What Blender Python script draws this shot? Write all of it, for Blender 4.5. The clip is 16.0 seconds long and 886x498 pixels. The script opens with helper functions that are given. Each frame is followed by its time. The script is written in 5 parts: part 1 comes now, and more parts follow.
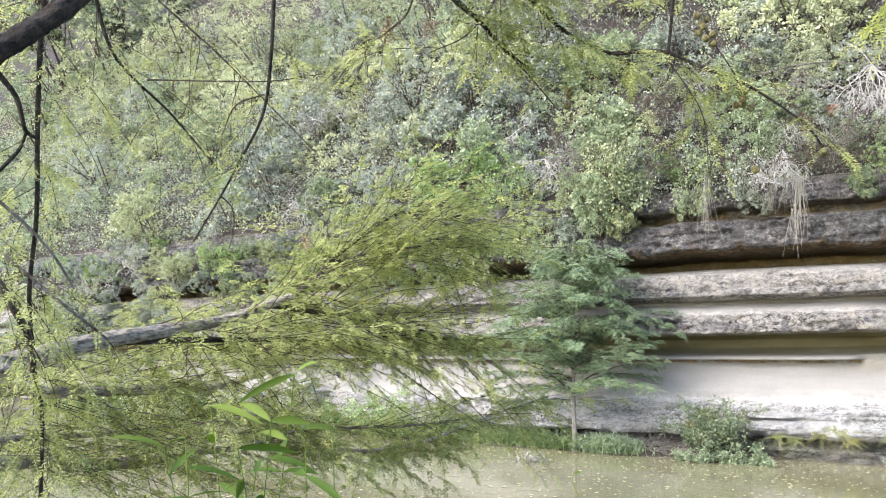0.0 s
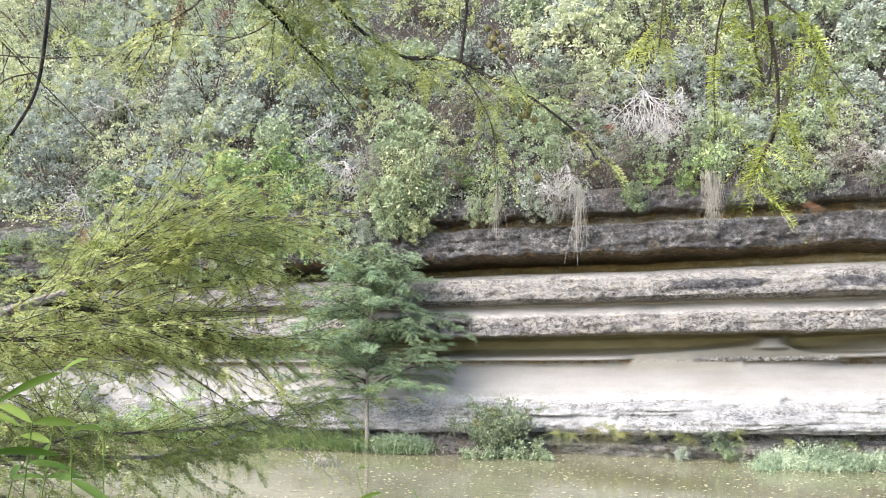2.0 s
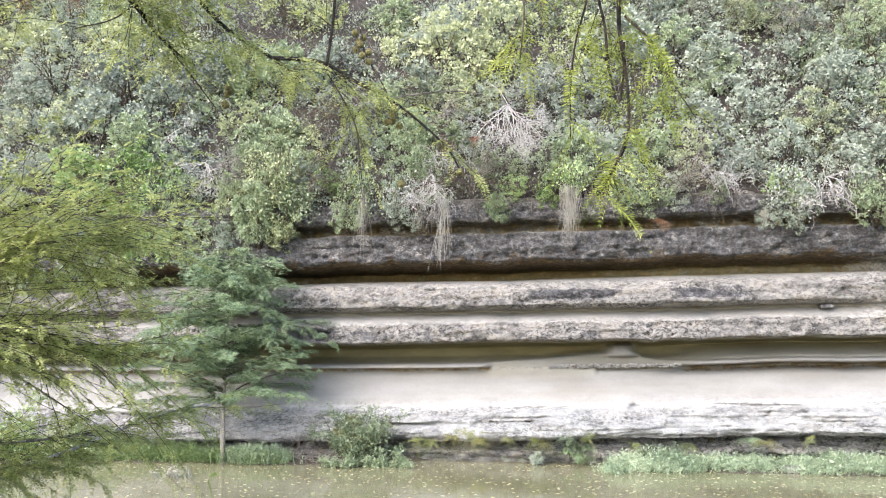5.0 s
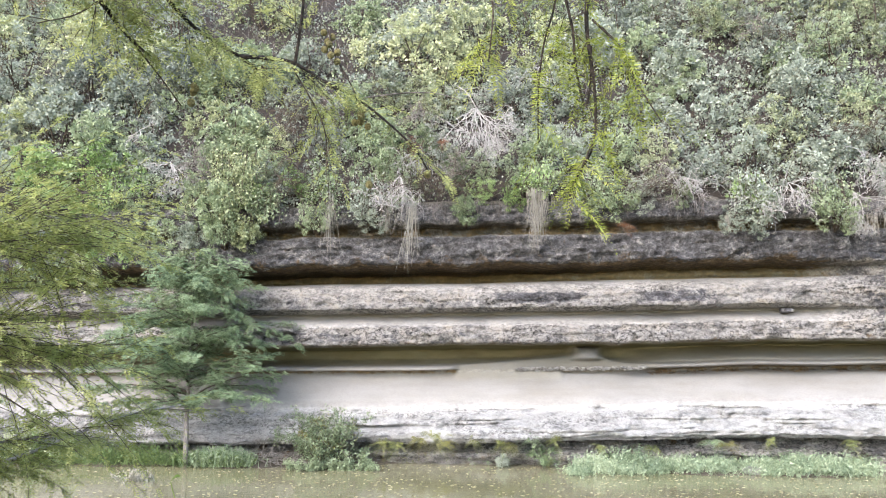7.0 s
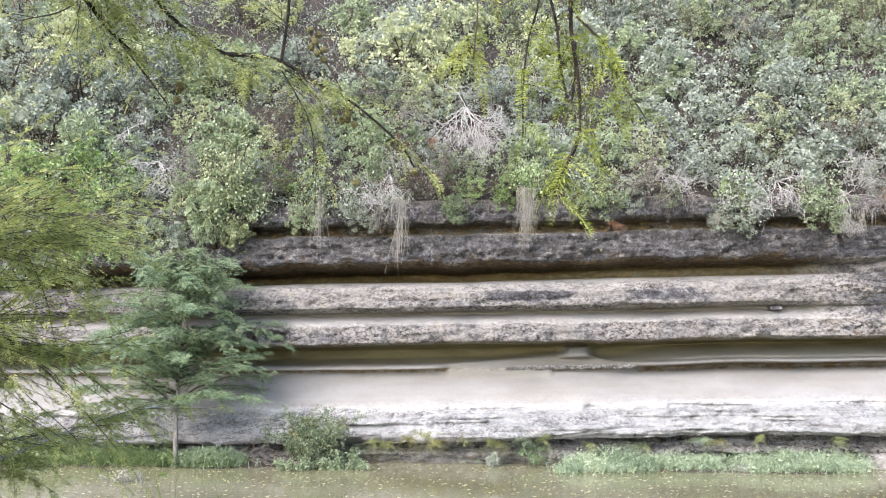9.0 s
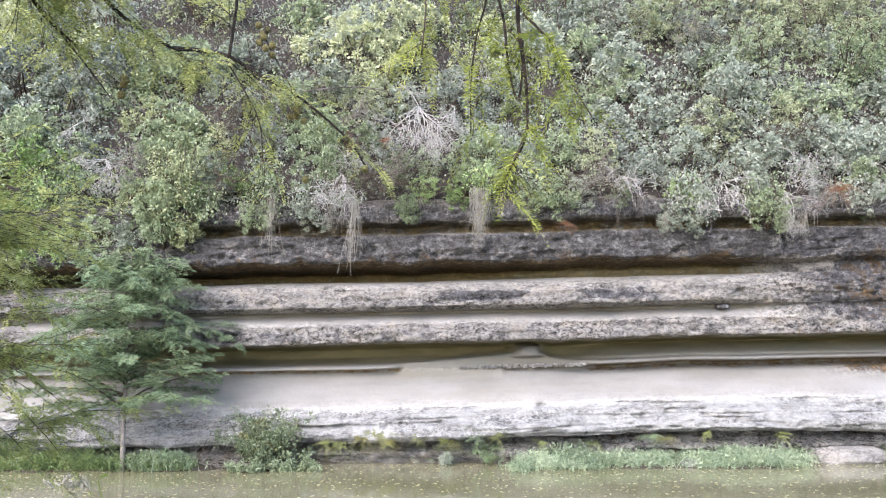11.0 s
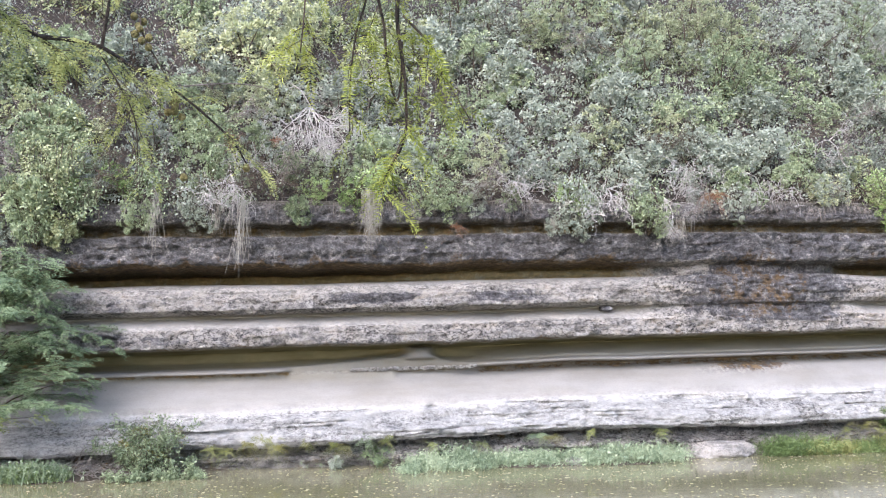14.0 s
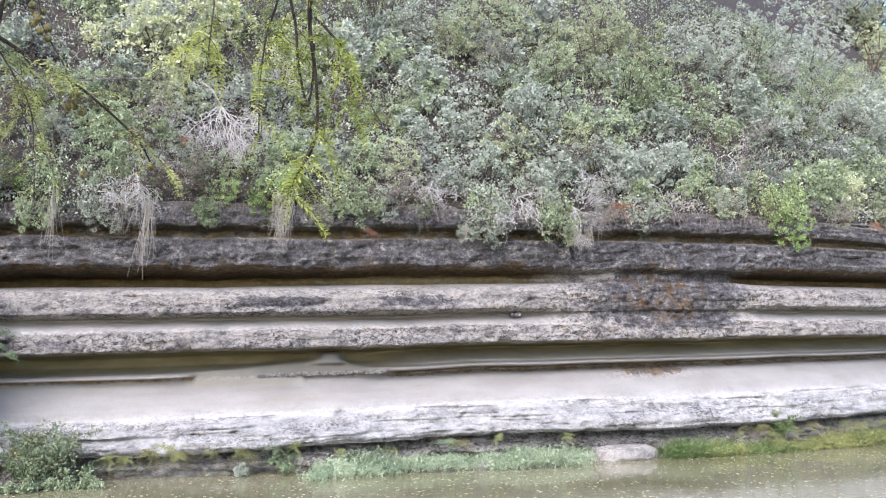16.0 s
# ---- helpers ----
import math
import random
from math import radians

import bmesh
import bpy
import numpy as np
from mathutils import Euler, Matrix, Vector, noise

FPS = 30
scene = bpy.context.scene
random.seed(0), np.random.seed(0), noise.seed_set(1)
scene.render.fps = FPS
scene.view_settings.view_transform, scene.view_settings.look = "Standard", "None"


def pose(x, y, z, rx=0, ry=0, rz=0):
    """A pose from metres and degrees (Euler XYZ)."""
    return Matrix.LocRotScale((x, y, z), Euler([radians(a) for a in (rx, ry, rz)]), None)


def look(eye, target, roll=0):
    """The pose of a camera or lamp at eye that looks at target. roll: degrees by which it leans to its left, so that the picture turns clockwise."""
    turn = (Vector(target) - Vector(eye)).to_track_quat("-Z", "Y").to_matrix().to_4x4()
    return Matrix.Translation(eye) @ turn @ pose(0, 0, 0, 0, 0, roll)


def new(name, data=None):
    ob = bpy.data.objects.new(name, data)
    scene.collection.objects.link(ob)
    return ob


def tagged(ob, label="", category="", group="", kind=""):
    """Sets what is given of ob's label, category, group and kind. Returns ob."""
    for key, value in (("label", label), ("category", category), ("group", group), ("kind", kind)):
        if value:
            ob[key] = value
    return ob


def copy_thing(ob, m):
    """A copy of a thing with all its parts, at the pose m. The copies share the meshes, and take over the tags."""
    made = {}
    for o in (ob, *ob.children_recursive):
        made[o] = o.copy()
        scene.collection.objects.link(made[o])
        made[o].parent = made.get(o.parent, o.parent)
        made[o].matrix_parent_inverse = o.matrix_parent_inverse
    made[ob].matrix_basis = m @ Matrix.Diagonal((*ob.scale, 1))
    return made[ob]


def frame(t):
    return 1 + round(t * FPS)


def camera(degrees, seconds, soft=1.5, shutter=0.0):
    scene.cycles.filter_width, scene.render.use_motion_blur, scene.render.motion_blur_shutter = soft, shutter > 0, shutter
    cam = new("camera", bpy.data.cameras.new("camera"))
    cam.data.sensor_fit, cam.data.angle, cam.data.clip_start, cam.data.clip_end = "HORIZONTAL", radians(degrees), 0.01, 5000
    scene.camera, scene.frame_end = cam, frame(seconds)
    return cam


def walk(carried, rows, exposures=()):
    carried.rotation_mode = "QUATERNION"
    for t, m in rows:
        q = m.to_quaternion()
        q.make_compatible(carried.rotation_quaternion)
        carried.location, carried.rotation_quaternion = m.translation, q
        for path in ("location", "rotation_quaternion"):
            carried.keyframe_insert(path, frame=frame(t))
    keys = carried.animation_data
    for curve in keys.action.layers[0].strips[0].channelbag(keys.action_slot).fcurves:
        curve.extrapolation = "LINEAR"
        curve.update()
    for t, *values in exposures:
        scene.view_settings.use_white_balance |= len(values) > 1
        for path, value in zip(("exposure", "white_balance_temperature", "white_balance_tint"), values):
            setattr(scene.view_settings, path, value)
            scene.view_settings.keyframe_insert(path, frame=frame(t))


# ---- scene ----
cam = camera(56.24, 16.0, soft=1.0)
PATH = [
    (0.0, -0.000, 0, 3.900, 95.56, -0.18, 28.94),
    (0.5, -0.000, 0, 3.894, 95.54, -0.20, 26.29),
    (1.0, 0.004, 0, 3.888, 95.41, -0.27, 22.07),
    (1.5, 0.011, 0, 3.883, 95.41, -0.19, 18.46),
    (2.0, 0.020, 0, 3.884, 95.80, -0.22, 14.97),
    (2.5, 0.029, 0, 3.885, 96.40, 0.06, 12.13),
    (3.0, 0.033, 0, 3.884, 96.50, 0.03, 10.55),
    (3.5, 0.039, 0, 3.880, 96.46, 0.06, 9.62),
    (4.0, 0.034, 0, 3.878, 96.46, 0.01, 8.49),
    (4.5, 0.029, 0, 3.874, 96.37, -0.28, 7.11),
    (5.0, 0.027, 0, 3.874, 96.39, -0.44, 5.55),
    (7.5, 0.027, 0, 3.868, 96.61, -0.60, 3.17),
    (8.0, 0.031, 0, 3.867, 96.61, -0.59, 3.02),
    (10.5, 0.046, 0, 3.858, 96.40, -0.02, 0.61),
    (11.0, 0.050, 0, 3.856, 96.54, -0.02, -0.58),
    (11.5, 0.054, 0, 3.856, 96.60, 0.03, -1.47),
    (12.0, 0.062, 0, 3.856, 96.65, 0.18, -2.76),
    (12.5, 0.067, 0, 3.855, 96.66, 0.28, -3.83),
    (13.0, 0.074, 0, 3.853, 96.66, 0.36, -5.14),
    (13.5, 0.079, 0, 3.854, 96.67, 0.43, -6.58),
    (14.0, 0.082, 0, 3.852, 96.69, 0.44, -7.98),
    (14.5, 0.086, 0, 3.849, 96.68, 0.36, -9.28),
    (15.0, 0.088, 0, 3.846, 96.65, 0.28, -10.50),
    (15.5, 0.088, 0, 3.849, 96.72, 0.28, -11.67),
    (16.0, 0.088, 0, 3.852, 97.01, 0.24, -14.11),
]
walk(cam, [(t, pose(*p)) for t, *p in PATH], exposures=[(0.0, 2.22, 6550, 12), (8.0, 2.08, 6450, 14), (16.0, 1.93, 6150, 18.5)])

# ---- daylight: bright overcast, the sun behind thin cloud ----
world = bpy.data.worlds.new("sky")
scene.world = world
world.use_nodes = True
sky = world.node_tree.nodes.new("ShaderNodeTexSky")
sky.sky_type = "NISHITA"
sky.sun_disc = False
sky.sun_elevation, sky.sun_rotation = radians(35), radians(211)
world.node_tree.links.new(sky.outputs[0], world.node_tree.nodes["Background"].inputs[0])
world.node_tree.nodes["Background"].inputs[1].default_value = 0.135
lamp = bpy.data.lights.new("sun", "SUN")
lamp.energy, lamp.angle, lamp.color = 2.05, radians(48), (1.0, 0.94, 0.86)
new("sun", lamp).matrix_world = look((0, 0, 30), (0.6 * 30, 1.0 * 30, 30 - 0.82 * 30))

rng = np.random.default_rng(7)


# ---- materials ----
class Nodes:
    """A small wrapper for building a node material."""

    def __init__(self, name):
        self.m = bpy.data.materials.new(name)
        self.m.use_nodes = True
        self.t = self.m.node_tree
        self.bsdf = self.t.nodes["Principled BSDF"]
        self.out = self.t.nodes["Material Output"]

    def node(self, kind, ins=(), **props):
        n = self.t.nodes.new("ShaderNode" + kind)
        if kind == "TexNoise":
            n.noise_dimensions = "3D"
        for k, v in props.items():
            if k == "blend_type":
                n.blend_type = v
            elif k == "data_type":
                n.data_type = v
            elif k == "operation":
                n.operation = v
            elif k == "attribute_name":
                n.attribute_name = v
        for i, v in dict(ins).items():
            if hasattr(v, "is_linked"):
                self.t.links.new(v, n.inputs[i])
            else:
                n.inputs[i].default_value = v
        return n

    def coords(self, scale=(1, 1, 1)):
        g = self.node("NewGeometry")
        return self.node("Mapping", {0: g.outputs["Position"], 3: scale}).outputs[0]

    def noise(self, vec, scale, detail=4, rough=0.6):
        return self.node("TexNoise", {"Vector": vec, "Scale": scale, "Detail": detail, "Roughness": rough}).outputs[0]

    def ramp(self, fac, stops):
        n = self.node("ValToRGB", {0: fac})
        e = n.color_ramp.elements
        while len(e) < len(stops):
            e.new(0.5)
        for el, (p, c) in zip(e, stops):
            el.position = p
            el.color = (*c, 1) if len(c) == 3 else c
        return n.outputs[0]

    def mix(self, fac, a, b, how="MIX"):
        n = self.node("Mix", data_type="RGBA", blend_type=how)
        for i, v in ((0, fac), (6, a), (7, b)):
            if hasattr(v, "is_linked"):
                self.t.links.new(v, n.inputs[i])
            elif i == 0:
                n.inputs[0].default_value = v
            else:
                n.inputs[i].default_value = (*v, 1)
        return n.outputs[2]

    def math(self, op, a, b=0.0):
        return self.node("Math", {0: a, 1: b}, operation=op).outputs[0]

    def finish(self, color, rough=0.8, bump=None, strength=0.4, dist=0.02):
        self.t.links.new(color, self.bsdf.inputs["Base Color"])
        if hasattr(rough, "is_linked"):
            self.t.links.new(rough, self.bsdf.inputs["Roughness"])
        else:
            self.bsdf.inputs["Roughness"].default_value = rough
        if bump is not None:
            b = self.node("Bump", {"Strength": strength, "Distance": dist, "Height": bump})
            self.t.links.new(b.outputs[0], self.bsdf.inputs["Normal"])
        return self.m


def limestone(name):
    n = Nodes(name)
    even = n.coords()
    att = {k: n.node("Attribute", attribute_name=k).outputs["Fac"] for k in ("rough", "dark", "rust", "moss", "clean")}
    smooth = n.ramp(n.noise(n.coords((0.25, 0.5, 1.6)), 1.2, 6), [(0.3, (0.182, 0.172, 0.157)), (0.5, (0.206, 0.2, 0.192)), (0.72, (0.226, 0.223, 0.219))])
    smooth = n.mix(0.4, smooth, n.ramp(n.noise(n.coords((1, 1, 2)), 20, 5, 0.8), [(0.35, (0.6, 0.6, 0.6)), (0.55, (1, 1, 1))]), "MULTIPLY")
    smooth = n.mix(0.5, smooth, n.ramp(n.noise(n.coords((0.6, 1, 0.35)), 0.9, 7, 0.65), [(0.36, (0.8, 0.79, 0.78)), (0.55, (1.04, 1.03, 1.02))]), "MULTIPLY")
    # weathered faces: broad tones, then pits in patches, then thin cracks along the bedding
    pale = n.ramp(n.noise(n.coords((0.85, 1, 1.25)), 1.5, 11, 0.82), [(0.37, (0.075, 0.073, 0.078)), (0.45, (0.26, 0.248, 0.238)), (0.53, (0.46, 0.436, 0.412)), (0.66, (0.44, 0.384, 0.317))])
    fresh = n.ramp(n.noise(n.coords((0.8, 1, 1.6)), 1.9, 11, 0.82), [(0.36, (0.19, 0.189, 0.197)), (0.45, (0.47, 0.465, 0.46)), (0.58, (0.68, 0.673, 0.663))])
    pale = n.mix(att["clean"], pale, fresh)
    pits = n.ramp(n.noise(n.coords((0.9, 1, 1.2)), 8.0, 8, 0.86), [(0.44, (0.04, 0.038, 0.04)), (0.468, (0.62, 0.61, 0.6)), (0.53, (1.15, 1.15, 1.15))])
    patch = n.ramp(n.noise(n.coords((0.5, 1, 1.2)), 0.85, 4, 0.6), [(0.4, (0.4, 0.4, 0.4)), (0.58, (1, 1, 1))])
    patch = n.mix(att["clean"], patch, n.ramp(n.noise(n.coords((0.4, 1, 2.2)), 1.0, 4, 0.6), [(0.44, (0.12, 0.12, 0.12)), (0.62, (0.7, 0.7, 0.7))]))
    pale = n.mix(patch, pale, pits, "MULTIPLY")
    thin = n.noise(n.coords((0.5, 0.5, 2.6)), 1.5, 9, 0.7)
    crack = n.ramp(thin, [(0.484, (1, 1, 1)), (0.5, (0.25, 0.24, 0.24)), (0.51, (1, 1, 1))])
    crack = n.mix(n.ramp(n.noise(n.coords((0.4, 1, 0.9)), 1.3, 4), [(0.47, (0, 0, 0)), (0.6, (1, 1, 1))]), (1, 1, 1), crack)
    pale = n.mix(0.9, pale, crack, "MULTIPLY")
    col = n.mix(att["rough"], smooth, pale)
    fleck = n.ramp(n.noise(n.coords((1, 1, 1.2)), 7, 8, 0.85), [(0.42, (0.4, 0.39, 0.38)), (0.5, (1, 1, 1)), (0.58, (1.7, 1.66, 1.6))])
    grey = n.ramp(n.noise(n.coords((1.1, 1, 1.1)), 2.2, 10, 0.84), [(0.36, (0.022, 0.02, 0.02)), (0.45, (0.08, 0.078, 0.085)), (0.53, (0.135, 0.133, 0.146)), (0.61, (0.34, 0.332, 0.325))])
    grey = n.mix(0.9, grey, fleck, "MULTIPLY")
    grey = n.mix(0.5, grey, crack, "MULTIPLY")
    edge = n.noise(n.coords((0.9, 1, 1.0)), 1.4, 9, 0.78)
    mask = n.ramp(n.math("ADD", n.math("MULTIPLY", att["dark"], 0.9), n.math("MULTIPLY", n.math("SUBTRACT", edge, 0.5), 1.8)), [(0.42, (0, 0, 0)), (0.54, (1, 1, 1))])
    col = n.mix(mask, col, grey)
    # this brown serves the rusty rock and the painted shadow under the lip
    rust = n.ramp(n.noise(even, 5, 6, 0.7), [(0.35, (0.04, 0.026, 0.015)), (0.52, (0.13, 0.082, 0.038)), (0.68, (0.3, 0.2, 0.1))])
    rmask = n.ramp(n.math("ADD", n.math("MULTIPLY", att["rust"], 0.9), n.math("MULTIPLY", n.math("SUBTRACT", n.noise(even, 1.9, 8, 0.75), 0.5), 1.8)), [(0.38, (0, 0, 0)), (0.58, (1, 1, 1))])
    col = n.mix(rmask, col, rust)
    # olive-brown tint; in the big recess it also carries painted shade
    moss = n.ramp(n.noise(n.coords((0.3, 1, 1)), 2, 5), [(0.35, (0.145, 0.128, 0.062)), (0.65, (0.225, 0.2, 0.11))])
    col = n.mix(att["moss"], col, moss)
    relief = n.math("ADD", n.noise(n.coords((1, 1, 1.5)), 5, 11, 0.8), n.math("MULTIPLY", crack, 0.12))
    return n.finish(col, 0.85, relief, n.math("ADD", n.math("MULTIPLY", att["rough"], 0.94), 0.06), 0.4)


def leafy(name, dark, mid, light, back=0.25, rough=0.5):
    n = Nodes(name)
    g = n.node("NewGeometry")
    own = n.math("MULTIPLY", n.math("SUBTRACT", n.node("ObjectInfo").outputs["Random"], 0.45), 0.3)
    r = n.math("ADD", n.math("ADD", own, n.math("MULTIPLY", g.outputs["Random Per Island"], 0.4)), n.math("MULTIPLY", n.math("SUBTRACT", n.noise(n.coords(), 2.2, 4), 0.18), 1.0))
    col = n.ramp(r, [(0.12, dark), (0.42, mid), (0.8, light)])
    n.t.links.new(col, n.bsdf.inputs["Base Color"])
    n.bsdf.inputs["Roughness"].default_value = rough
    tr = n.node("BsdfTranslucent", {"Color": col})
    mx = n.node("MixShader", {0: back, 1: n.bsdf.outputs[0], 2: tr.outputs[0]})
    n.t.links.new(mx.outputs[0], n.out.inputs[0])
    return n.m


def barky(name, a, b, scale=30, stretch=(1, 1, 0.25)):
    n = Nodes(name)
    v = n.coords(stretch)
    col = n.ramp(n.noise(v, scale, 6, 0.7), [(0.4, a), (0.6, b)])
    return n.finish(col, 0.9, n.noise(v, scale * 1.2, 6, 0.75), 1.0, 0.05)


def earthy(name, a, b, c, scale=6):
    n = Nodes(name)
    col = n.ramp(n.noise(n.coords(), scale, 9, 0.75), [(0.32, a), (0.5, b), (0.68, c)])
    return n.finish(col, 0.95, n.noise(n.coords(), scale * 4, 6, 0.7), 0.8, 0.06)


def watery(name):
    n = Nodes(name)
    v = n.coords((0.55, 1.5, 1))
    col = n.ramp(n.noise(n.coords(), 0.25, 4), [(0.35, (0.145, 0.14, 0.075)), (0.65, (0.215, 0.205, 0.13))])
    b = n.math("ADD", n.noise(v, 1.6, 3, 0.5), n.math("MULTIPLY", n.noise(v, 7, 3, 0.5), 0.25))
    n.bsdf.inputs["IOR"].default_value = 1.33
    return n.finish(col, 0.03, b, 0.07, 0.1)


LIME = limestone("layered limestone")
WATER = watery("river water")
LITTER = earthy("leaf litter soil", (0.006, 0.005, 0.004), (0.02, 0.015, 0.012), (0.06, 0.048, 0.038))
MUD = earthy("wet mud", (0.035, 0.028, 0.021), (0.08, 0.066, 0.048), (0.16, 0.135, 0.1))
LEAF = {
    "silver": leafy("silver-green leaf", (0.057, 0.075, 0.057), (0.265, 0.305, 0.243), (0.39, 0.432, 0.36)),
    "green": leafy("mid-green leaf", (0.037, 0.055, 0.028), (0.185, 0.238, 0.13), (0.38, 0.445, 0.285)),
    "bright": leafy("bright green leaf", (0.046, 0.086, 0.021), (0.190, 0.287, 0.092), (0.391, 0.506, 0.230)),
    "yellow": leafy("yellow-green leaf", (0.085, 0.1, 0.042), (0.32, 0.36, 0.19), (0.53, 0.56, 0.36)),
    "grey": leafy("grey-green leaf", (0.037, 0.049, 0.041), (0.18, 0.21, 0.174), (0.355, 0.392, 0.335)),
    "juniper": leafy("olive juniper leaf", (0.052, 0.067, 0.034), (0.218, 0.253, 0.144), (0.437, 0.471, 0.299)),
}
NEEDLE = leafy("cypress needle", (0.075, 0.1, 0.022), (0.27, 0.31, 0.09), (0.5, 0.52, 0.2), 0.5)
SAPLING = leafy("young cypress needle", (0.05, 0.085, 0.045), (0.185, 0.255, 0.138), (0.37, 0.45, 0.27), 0.42)
# brighter copy of the cypress needle, with the sunlight put into its colour
LIMEGREEN = leafy("sunlit cypress needle", (0.09, 0.12, 0.014), (0.28, 0.335, 0.05), (0.52, 0.555, 0.14), 0.45)
RUSTY = leafy("rust-brown needle", (0.07, 0.03, 0.018), (0.16, 0.075, 0.04), (0.28, 0.15, 0.08))
REED = leafy("blue-green reed", (0.045, 0.075, 0.042), (0.2, 0.27, 0.165), (0.42, 0.49, 0.33))
GRASS = leafy("bank grass", (0.035, 0.062, 0.016), (0.1, 0.155, 0.05), (0.22, 0.29, 0.11))
FERN = leafy("yellow-green fern", (0.045, 0.062, 0.018), (0.155, 0.18, 0.058), (0.33, 0.34, 0.13))
GOLD = leafy("yellowing fern", (0.045, 0.048, 0.015), (0.15, 0.15, 0.045), (0.33, 0.31, 0.12))
HERB = leafy("broad herb leaf", (0.018, 0.038, 0.003), (0.06, 0.115, 0.007), (0.15, 0.21, 0.025), 0.35, 0.75)
STRAW = leafy("dry hanging root", (0.13, 0.122, 0.1), (0.25, 0.235, 0.2), (0.37, 0.355, 0.31), 0.1, 0.8)
DEADWOOD = barky("bleached dead wood", (0.29, 0.275, 0.265), (0.54, 0.52, 0.505), 20)
TWIG = barky("grey twig bark", (0.12, 0.105, 0.095), (0.3, 0.27, 0.25), 25)
BROWNTWIG = barky("brown twig bark", (0.04, 0.03, 0.018), (0.13, 0.1, 0.078), 25)
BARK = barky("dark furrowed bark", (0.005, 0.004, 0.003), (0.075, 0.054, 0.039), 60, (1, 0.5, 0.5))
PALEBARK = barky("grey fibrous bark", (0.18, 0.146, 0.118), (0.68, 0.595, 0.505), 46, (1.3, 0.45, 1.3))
CONE = earthy("green cone scale", (0.12, 0.11, 0.04), (0.26, 0.23, 0.085), (0.42, 0.37, 0.17), 60)
SPECK = leafy("floating leaf", (0.2, 0.17, 0.08), (0.42, 0.38, 0.22), (0.6, 0.55, 0.38), 0.0)


# ---- geometry helpers ----
def vnoise(p, seed=0):
    """Smooth value noise, -1 to 1, of an (n, 3) array."""
    i = np.floor(p).astype(np.int64)
    f = p - i
    f = f * f * (3 - 2 * f)
    out = np.zeros(len(p))
    for c in range(8):
        o = np.array([c & 1, c >> 1 & 1, c >> 2 & 1])
        q = i + o
        h = (q[:, 0] * 374761393 + q[:, 1] * 668265263 + q[:, 2] * 2147483647 + seed * 974634777) & 0xFFFFFFFF
        h = ((h ^ (h >> 13)) * 1274126177) & 0xFFFFFFFF
        h = (h ^ (h >> 16)) & 0xFFFF
        out += (h / 32767.5 - 1) * np.prod(np.where(o, f, 1 - f), axis=1)
    return out


def fbm(p, octaves=4, seed=0):
    a, s, out = 1.0, 0.0, np.zeros(len(p))
    for k in range(octaves):
        out += a * vnoise(p * 2 ** k + 17.3 * k, seed + k)
        s += a
        a *= 0.55
    return out / s


class Geo:
    """Gathers vertices and four-sided faces, and makes one mesh of them."""

    def __init__(self):
        self.v, self.f, self.n = [], [], 0

    def add(self, v, f):
        self.v.append(np.asarray(v, float).reshape(-1, 3))
        self.f.append(np.asarray(f, int).reshape(-1, 4) + self.n)
        self.n += len(self.v[-1])

    def mesh(self, name, material, smooth=False):
        v, f = np.concatenate(self.v), np.concatenate(self.f)
        me = bpy.data.meshes.new(name)
        me.vertices.add(len(v))
        me.vertices.foreach_set("co", v.ravel())
        me.loops.add(len(f) * 4)
        me.loops.foreach_set("vertex_index", f.ravel().astype(np.int32))
        me.polygons.add(len(f))
        me.polygons.foreach_set("loop_start", np.arange(0, len(f) * 4, 4, dtype=np.int32))
        me.polygons.foreach_set("use_smooth", np.full(len(f), smooth))
        me.materials.append(material)
        me.update(calc_edges=True)
        return me


def unit(a):
    a = np.asarray(a, float)
    return a / np.maximum(np.linalg.norm(a, axis=-1, keepdims=True), 1e-9)


def rand_dirs(n):
    return unit(rng.normal(size=(n, 3)))


def diamonds(geo, base, axis, side, length, width):
    """One pointed leaf for each row: base, axis and side vectors."""
    base, axis, side = (np.asarray(a, float) for a in (base, axis, side))
    L, W = np.asarray(length, float).reshape(-1, 1), np.asarray(width, float).reshape(-1, 1)
    n = len(base)
    mid = base + axis * L * 0.45
    v = np.stack([base, mid - side * W / 2, base + axis * L, mid + side * W / 2], axis=1)
    geo.add(v, np.arange(4 * n).reshape(n, 4))


def fronds(geo, base, d, up, length, pairs, leaf, width, droop=0.0, fan=0.35):
    """Feather-shaped sprays: pairs of leaflets along a bent rachis."""
    base, d = np.asarray(base, float), unit(d)
    n = len(base)
    side = unit(np.cross(d, up))
    L = np.broadcast_to(np.asarray(length, float), (n,)).reshape(n, 1)
    for k in range(pairs):
        s = (k + 0.6) / pairs
        p = base + d * L * s + np.array([0, 0, -1.0]) * droop * s * s * L
        size = leaf * (0.35 + 0.65 * math.sin(math.pi * min(1, 0.15 + s * 0.85)) ** 0.7)
        for q in (-1, 1):
            ax = unit(side * q + d * (fan + 0.5 * s) + rng.normal(size=(n, 3)) * 0.18)
            diamonds(geo, p, ax, unit(d + rng.normal(size=(n, 3)) * 0.3), np.full(n, size) * rng.uniform(0.75, 1.15, n), np.full(n, width))


